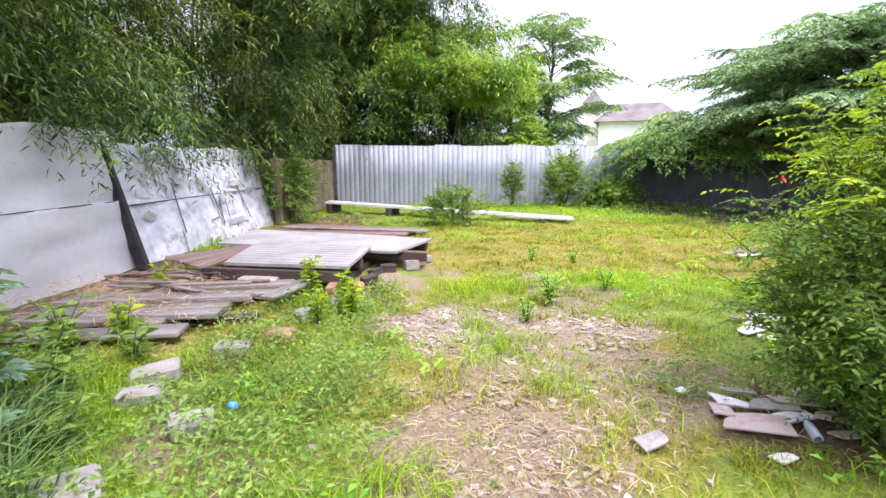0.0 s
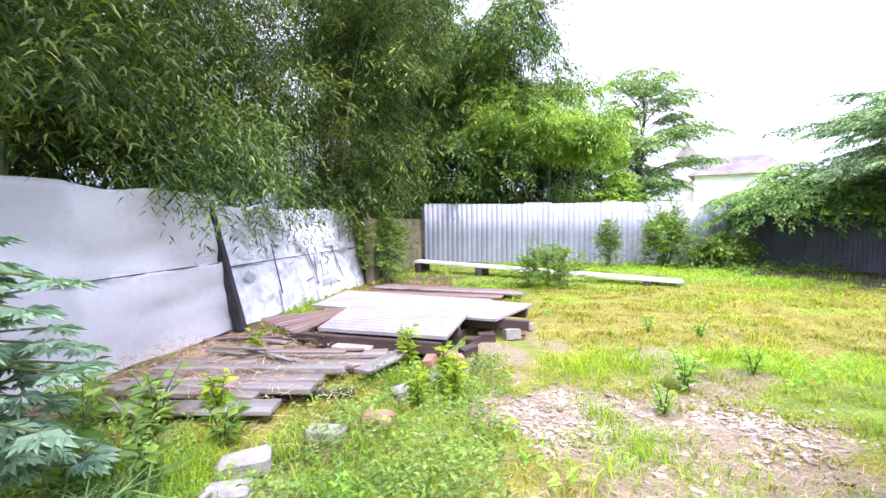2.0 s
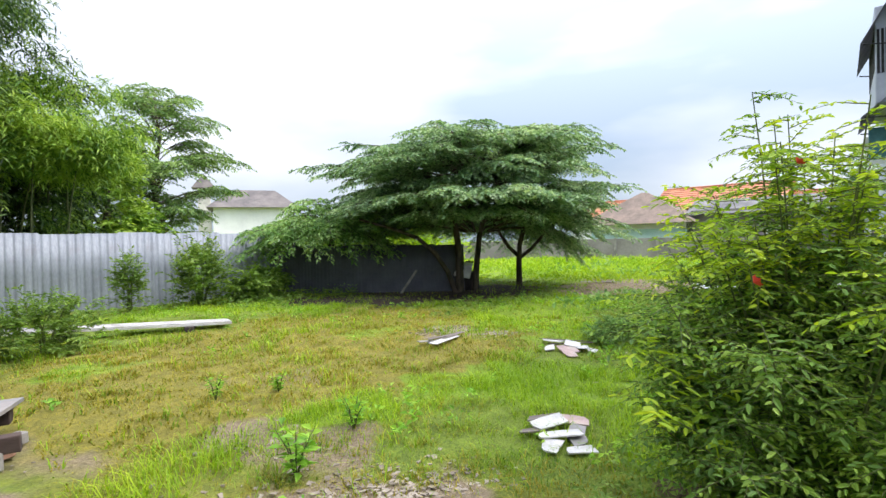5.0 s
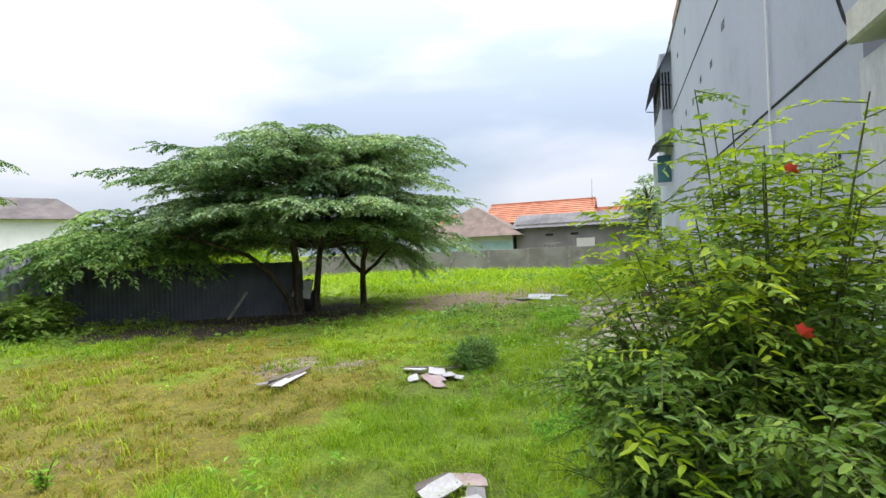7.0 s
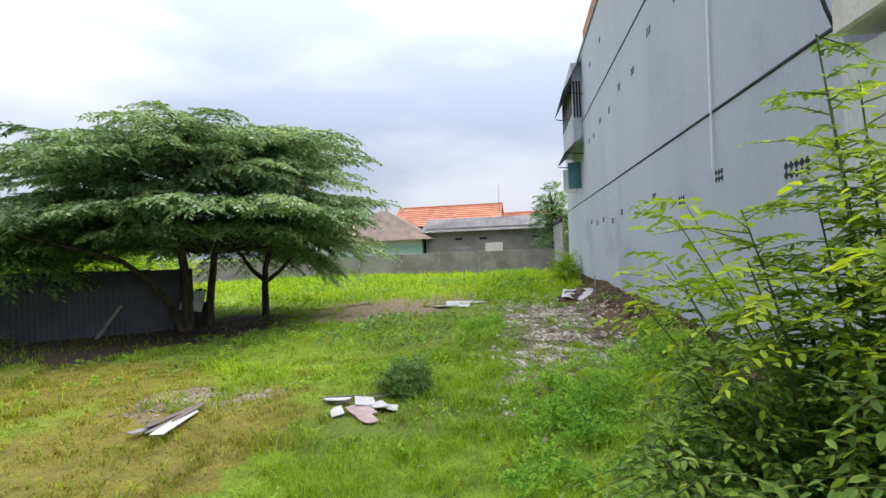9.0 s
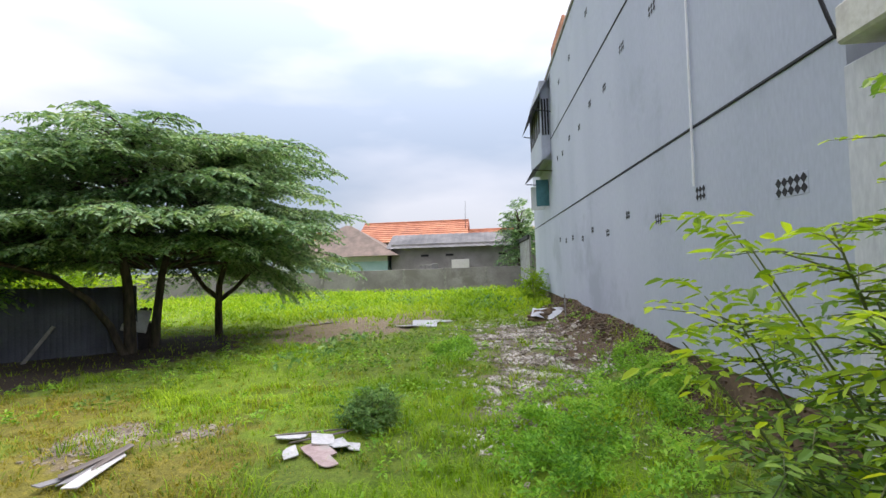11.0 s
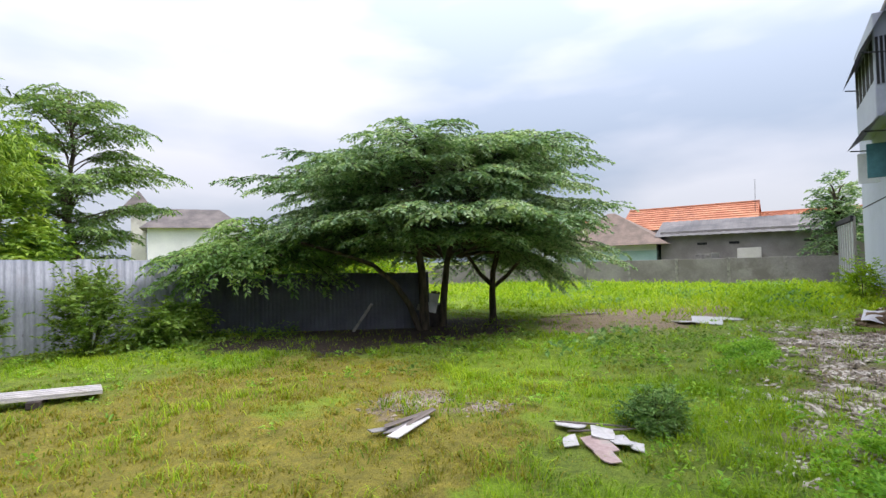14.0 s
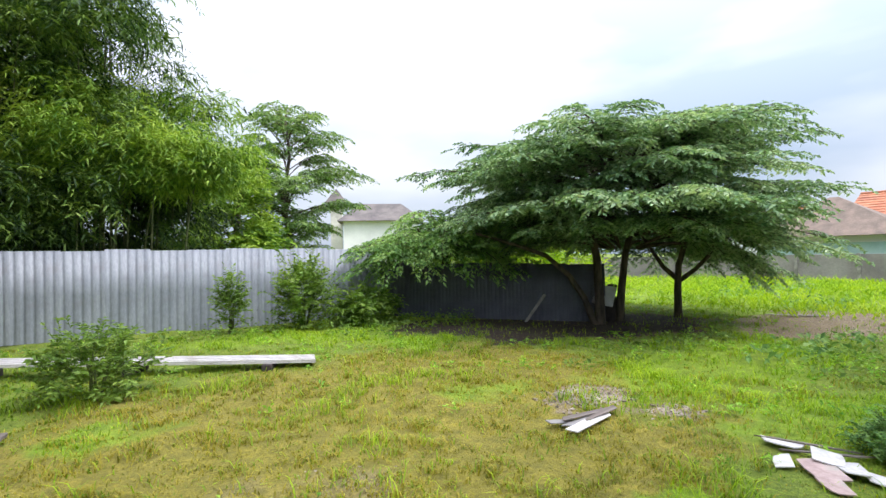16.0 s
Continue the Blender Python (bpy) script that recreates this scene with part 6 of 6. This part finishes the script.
for i, (x, y, h) in enumerate(((1.42, 4.85, 0.42), (-0.95, 5.2, 0.44), (-0.55, 4.75, 0.42), (1.05, 4.3, 0.25), (2.15, 5.2, 0.3), (2.3, 6.6, 0.25), (1.8, 6.9, 0.25),
                               (-2.3, 3.4, 0.45), (-2.9, 3.0, 0.5), (-0.75, 4.3, 0.38), (-2.6, 5.6, 0.35), (-2.15, 4.02, 0.45), (-0.5, 4.45, 0.4),
                               (-2.0, 3.0, 0.45), (-2.5, 3.85, 0.5), (-2.2, 2.7, 0.5), (-1.9, 3.6, 0.4), (-2.7, 3.45, 0.55), (-1.7, 2.55, 0.35), (-3.0, 3.8, 0.5))):
    weed((x, y), h, 140 + i, M_BRIGHTLEAF if x < -0.4 and y > 4 else M_WEED if x < -1 else M_FERN, "upright broad-leaved green weed", "upright weeds", 0.16 if x < -0.4 and y > 4 else 0.3)


def ground_cover(name, rows, label, mat, seed, leaf, count, wide=0.5, up=0.0, gaps=-9.0):
    """Low broad-leaved plants in carpets."""
    rng = np.random.default_rng(seed)
    tips, dirs = [], []
    for cx, cy, rx, ry, h in rows:
        m = int(count * rx * ry)
        a, r = rng.uniform(0, 6.28, m), np.sqrt(rng.uniform(0, 1, m)) * 1.1
        x, y = cx + np.cos(a) * r * rx, cy + np.sin(a) * r * ry
        ok = (y > wall_y(x) + 0.1) & (patchy(x, y, 3.1, seed + 0.5) > gaps * rng.uniform(-1.5, 1.0, m) - 0.08)
        x, y = x[ok], y[ok]
        tuft = np.clip(0.55 + 1.1 * patchy(x, y, 2.3, seed), 0.12, 1.6)
        tips.append(np.stack([x, y, ground_z(x, y) + h * tuft * rng.uniform(0.15, 1, len(x))], 1))
    tips = np.concatenate(tips)
    b = rng.uniform(0, 6.28, len(tips))
    dirs = np.stack([np.cos(b), np.sin(b), rng.uniform(-0.1, 1.2, len(tips)) + up], 1)
    size = leaf * rng.uniform(0.6, 1.4, len(tips))
    v, f = leaf_quads(tips, dirs, size, size * wide, rng, 0.2)
    tagged(new(name, mesh_np(name, v, f, mat)), label, "plants", kind="stuff")


ground_cover("low_weeds", [(-0.9, 3.7, 0.7, 1.1, 0.22), (-1.5, 2.2, 0.8, 0.8, 0.25), (-0.6, 2.7, 0.5, 0.7, 0.16), (-2.6, 2.9, 0.7, 0.9, 0.3), 
                           (-0.35, 4.9, 0.3, 0.5, 0.2), (2.2, 2.95, 0.7, 0.3, 0.2)],
             "dense low broad-leaved weeds over the soil", M_WEED, 171, 0.038, 13000)
ground_cover("bright_weeds", [(6.2, 2.7, 1.4, 0.8, 0.32), (3.6, 2.3, 0.8, 0.5, 0.26), (4.8, 3.1, 1.0, 0.6, 0.24), (5.9, 3.3, 0.7, 0.4, 0.2), (7.7, 2.1, 1.0, 0.45, 0.26), (8.2, 1.75, 1.3, 0.3, 0.2), (6.9, 1.7, 0.8, 0.35, 0.26), (10.6, 4.6, 1.2, 0.4, 0.2)],
             "bright ferny low weeds beside the rubble", M_FERN, 174, 0.055, 8500, 0.36, 0.25, 0.12)
ground_cover("fence_weeds", [(4.8, 15.2, 2.6, 0.6, 0.35), (7.6, 14.2, 1.4, 1.0, 0.3), (9.0, 8.6, 2.2, 0.5, 0.2), (10.5, 6.0, 2.0, 0.8, 0.22), (5.9, 13.6, 0.9, 0.6, 0.3)],
             "leafy weeds along the foot of the fence", M_WEED, 172, 0.09, 900)
ground_cover("field_weeds", [(21.0, 9.0, 6.0, 6.0, 0.24), (25.0, 4.5, 4.0, 1.8, 0.22), (24.0, 16.0, 5.0, 5.0, 0.24), (18.5, 3.2, 1.6, 0.9, 0.35)],
             "tall bright grassy weeds over the far field", M_LUSH, 173, 0.27, 420, 0.13, 0.9)

ground_cover("field_shrubs", [(19.5, 4.2, 1.6, 1.0, 0.38), (22.0, 7.5, 1.6, 1.2, 0.32), (17.8, 9.5, 1.3, 0.8, 0.28), (20.5, 12.0, 2.2, 1.1, 0.32), (26.0, 5.5, 1.5, 1.2, 0.4), (10.8, 7.0, 2.0, 0.5, 0.22)],
             "darker broad-leaved weeds in the far field", M_LOW, 175, 0.15, 420, 0.45, 0.4)


def strew_straw():
    """Dry stalks lying about among the planks, by the old wall and over the bare soil."""
    rng = np.random.default_rng(181)
    rows = [(-2.4, 4.7, 1.1, 1.0, 900), (-2.6, 6.0, 0.8, 0.9, 500), (-2.75, 5.6, 0.7, 0.55, 1800), (-2.6, 4.9, 0.9, 0.5, 900), (-2.0, 9.8, 1.0, 1.6, 500), (-1.6, 3.9, 0.9, 0.5, 260), (0.4, 2.3, 0.9, 0.9, 1100), (0.9, 3.2, 1.1, 0.9, 600), (1.6, 2.9, 0.7, 0.6, 300), (-2.0, 12.6, 0.8, 1.2, 260)]
    base = np.concatenate([np.stack([rng.normal(cx, rx * 0.5, n), rng.normal(cy, ry * 0.5, n), np.zeros(n)], 1) for cx, cy, rx, ry, n in rows])
    high = ((base[:, 0] < -1.2) & (base[:, 1] > 4.1) & (base[:, 1] < 6.2)) * rng.uniform(0.02, 0.16, len(base))
    base[:, 2] = ground_z(base[:, 0], base[:, 1]) + 0.015 + high
    a = rng.uniform(0, 6.28, len(base))
    along = np.stack([np.cos(a), np.sin(a), rng.normal(0.12, 0.2, len(base))], 1)
    reach = rng.uniform(0.08, 0.28, len(base)) * np.where(base[:, 0] > -0.6, 0.5, 1.0)
    v, f = leaf_quads(base, along, reach, 0.006, rng, 0.1)
    tagged(new("straw", mesh_np("straw", v, f, M_DEAD)), "dry straw stalks strewn over planks and soil", "straw", kind="stuff")


M_DEAD = foliage("dead_straw", [(0.2, (0.22, 0.14, 0.08)), (0.5, (0.42, 0.31, 0.19)), (0.85, (0.62, 0.50, 0.34))], 1.5, 0.2, 0.8)
strew_straw()


def bike_standin():
    """Boards and a crumpled white cover leaning among the trunks, made up in place of a motorbike."""
    root = thing("bike_standin", pose(11.4, 11.55, 0, 0, 0, -48), "dark boards and crumpled white cover standing in for a motorbike", "clutter")
    for i in range(7):
        part("slat", box(0.07, 0.03, 1.0 - 0.05 * i, 0.006, jitter=0.006), M_DARKWOOD, root, m=pose(-0.3 + 0.1 * i, -0.32 + 0.04 * i, 0, -10, 28 - 11 * i, 0))
    part("crate", box(0.6, 0.5, 0.55, 0.02, jitter=0.02), M_DARKWOOD, root, m=pose(0.0, 0.05, 0, 0, 0, 10))
    me = bent_sheet(0.48, 0.42, 0.35, 7.7, M_WHITE, 0.24, 16, 14)
    child("cover", me, root, "crumpled white plastic cover", m=pose(-0.42, -0.34, 0.48, 8, 14, -5))


bike_standin()


def rosettes():
    """Small broad-leaved weeds dotted over the whole lot."""
    rng = np.random.default_rng(191)
    n = 3600
    x, y = rng.uniform(-3.0, 14.0, n), rng.uniform(1.5, 15.5, n)
    ok = (y > wall_y(x) + 0.2) & (rng.uniform(0, 1, n) < np.clip(0.2 + patchy(x, y, 0.9, 21.0) * 1.2 + 0.3 * (x > 5) - 1.5 * ellipses(x, y, SHADE_SOIL) - 0.8 * ellipses(x, y, DRY) - 0.6 * ellipses(x, y, BARE), 0.015, 1)) & ~((np.abs(x + 0.9) < 1.4) & (np.abs(y - 6.9) < 1.5))
    x, y = x[ok], y[ok]
    k = 9
    size = np.repeat(rng.uniform(0.03, 0.085, len(x)), k)
    a = rng.uniform(0, 6.28, len(x) * k)
    base = np.repeat(np.stack([x, y, ground_z(x, y) + 0.02], 1), k, 0)
    base += np.stack([rng.normal(0, 0.03, len(a)), rng.normal(0, 0.03, len(a)), rng.uniform(0, 0.1, len(a))], 1)
    v, f = leaf_quads(base, np.stack([np.cos(a), np.sin(a), rng.uniform(0.1, 1.1, len(a))], 1), size, size * 0.45, rng, 0.25)
    tagged(new("scattered_weeds", mesh_np("scattered_weeds", v, f, M_FERN)), "small broad-leaved weeds dotted through the grass", "plants", kind="stuff")


rosettes()
rs = random.Random(9)
for i in range(9):
    x, y, a = rs.uniform(-3.1, -2.2), rs.uniform(5.1, 5.9), rs.uniform(-25, 25)
    d = (math.cos(radians(a)), math.sin(radians(a)))
    n = rs.uniform(0.4, 1.1)
    beam((x, y, 0.12 + 0.012 * i), (x + d[0] * n * 0.7, y + d[1] * n * 0.7, 0.13 + 0.012 * i), rs.uniform(0.025, 0.06), 0.02, (M_PLANK, M_DARKWOOD, M_REDPLANK)[i % 3],
         "thin broken batten thrown on the old planks", "broken battens", "batten", "batten")


def blade_clump(at, seed, label):
    """A clump of long arching strap leaves."""
    rng = np.random.default_rng(seed)
    n = 90
    a = rng.uniform(0, 6.28, n)
    base = np.stack([rng.normal(0, 0.06, n), rng.normal(0, 0.06, n), np.zeros(n)], 1)
    h = rng.uniform(0.22, 0.5, n)
    v, f = blades(base, rng.uniform(0.5, 1.3, n), h, np.full(n, 0.014), rng)
    ob = new("grass_clump", mesh_np("grass_clump", v, f, M_STRAP))
    ob.matrix_basis = pose(at[0], at[1], float(ground_z(*at)))
    tagged(ob, label, "grass clump", "strap-leaved clumps")


for i, p in enumerate(((-1.95, 2.0), (-2.2, 2.35), (-1.75, 1.75), (-2.4, 1.9), (-1.9, 2.5), (-2.05, 2.2), (-1.8, 2.25), (-2.15, 1.75), (-2.0, 2.75), (-1.6, 2.0))):
    blade_clump(p, 300 + i, "clump of long arching strap-shaped grass leaves")
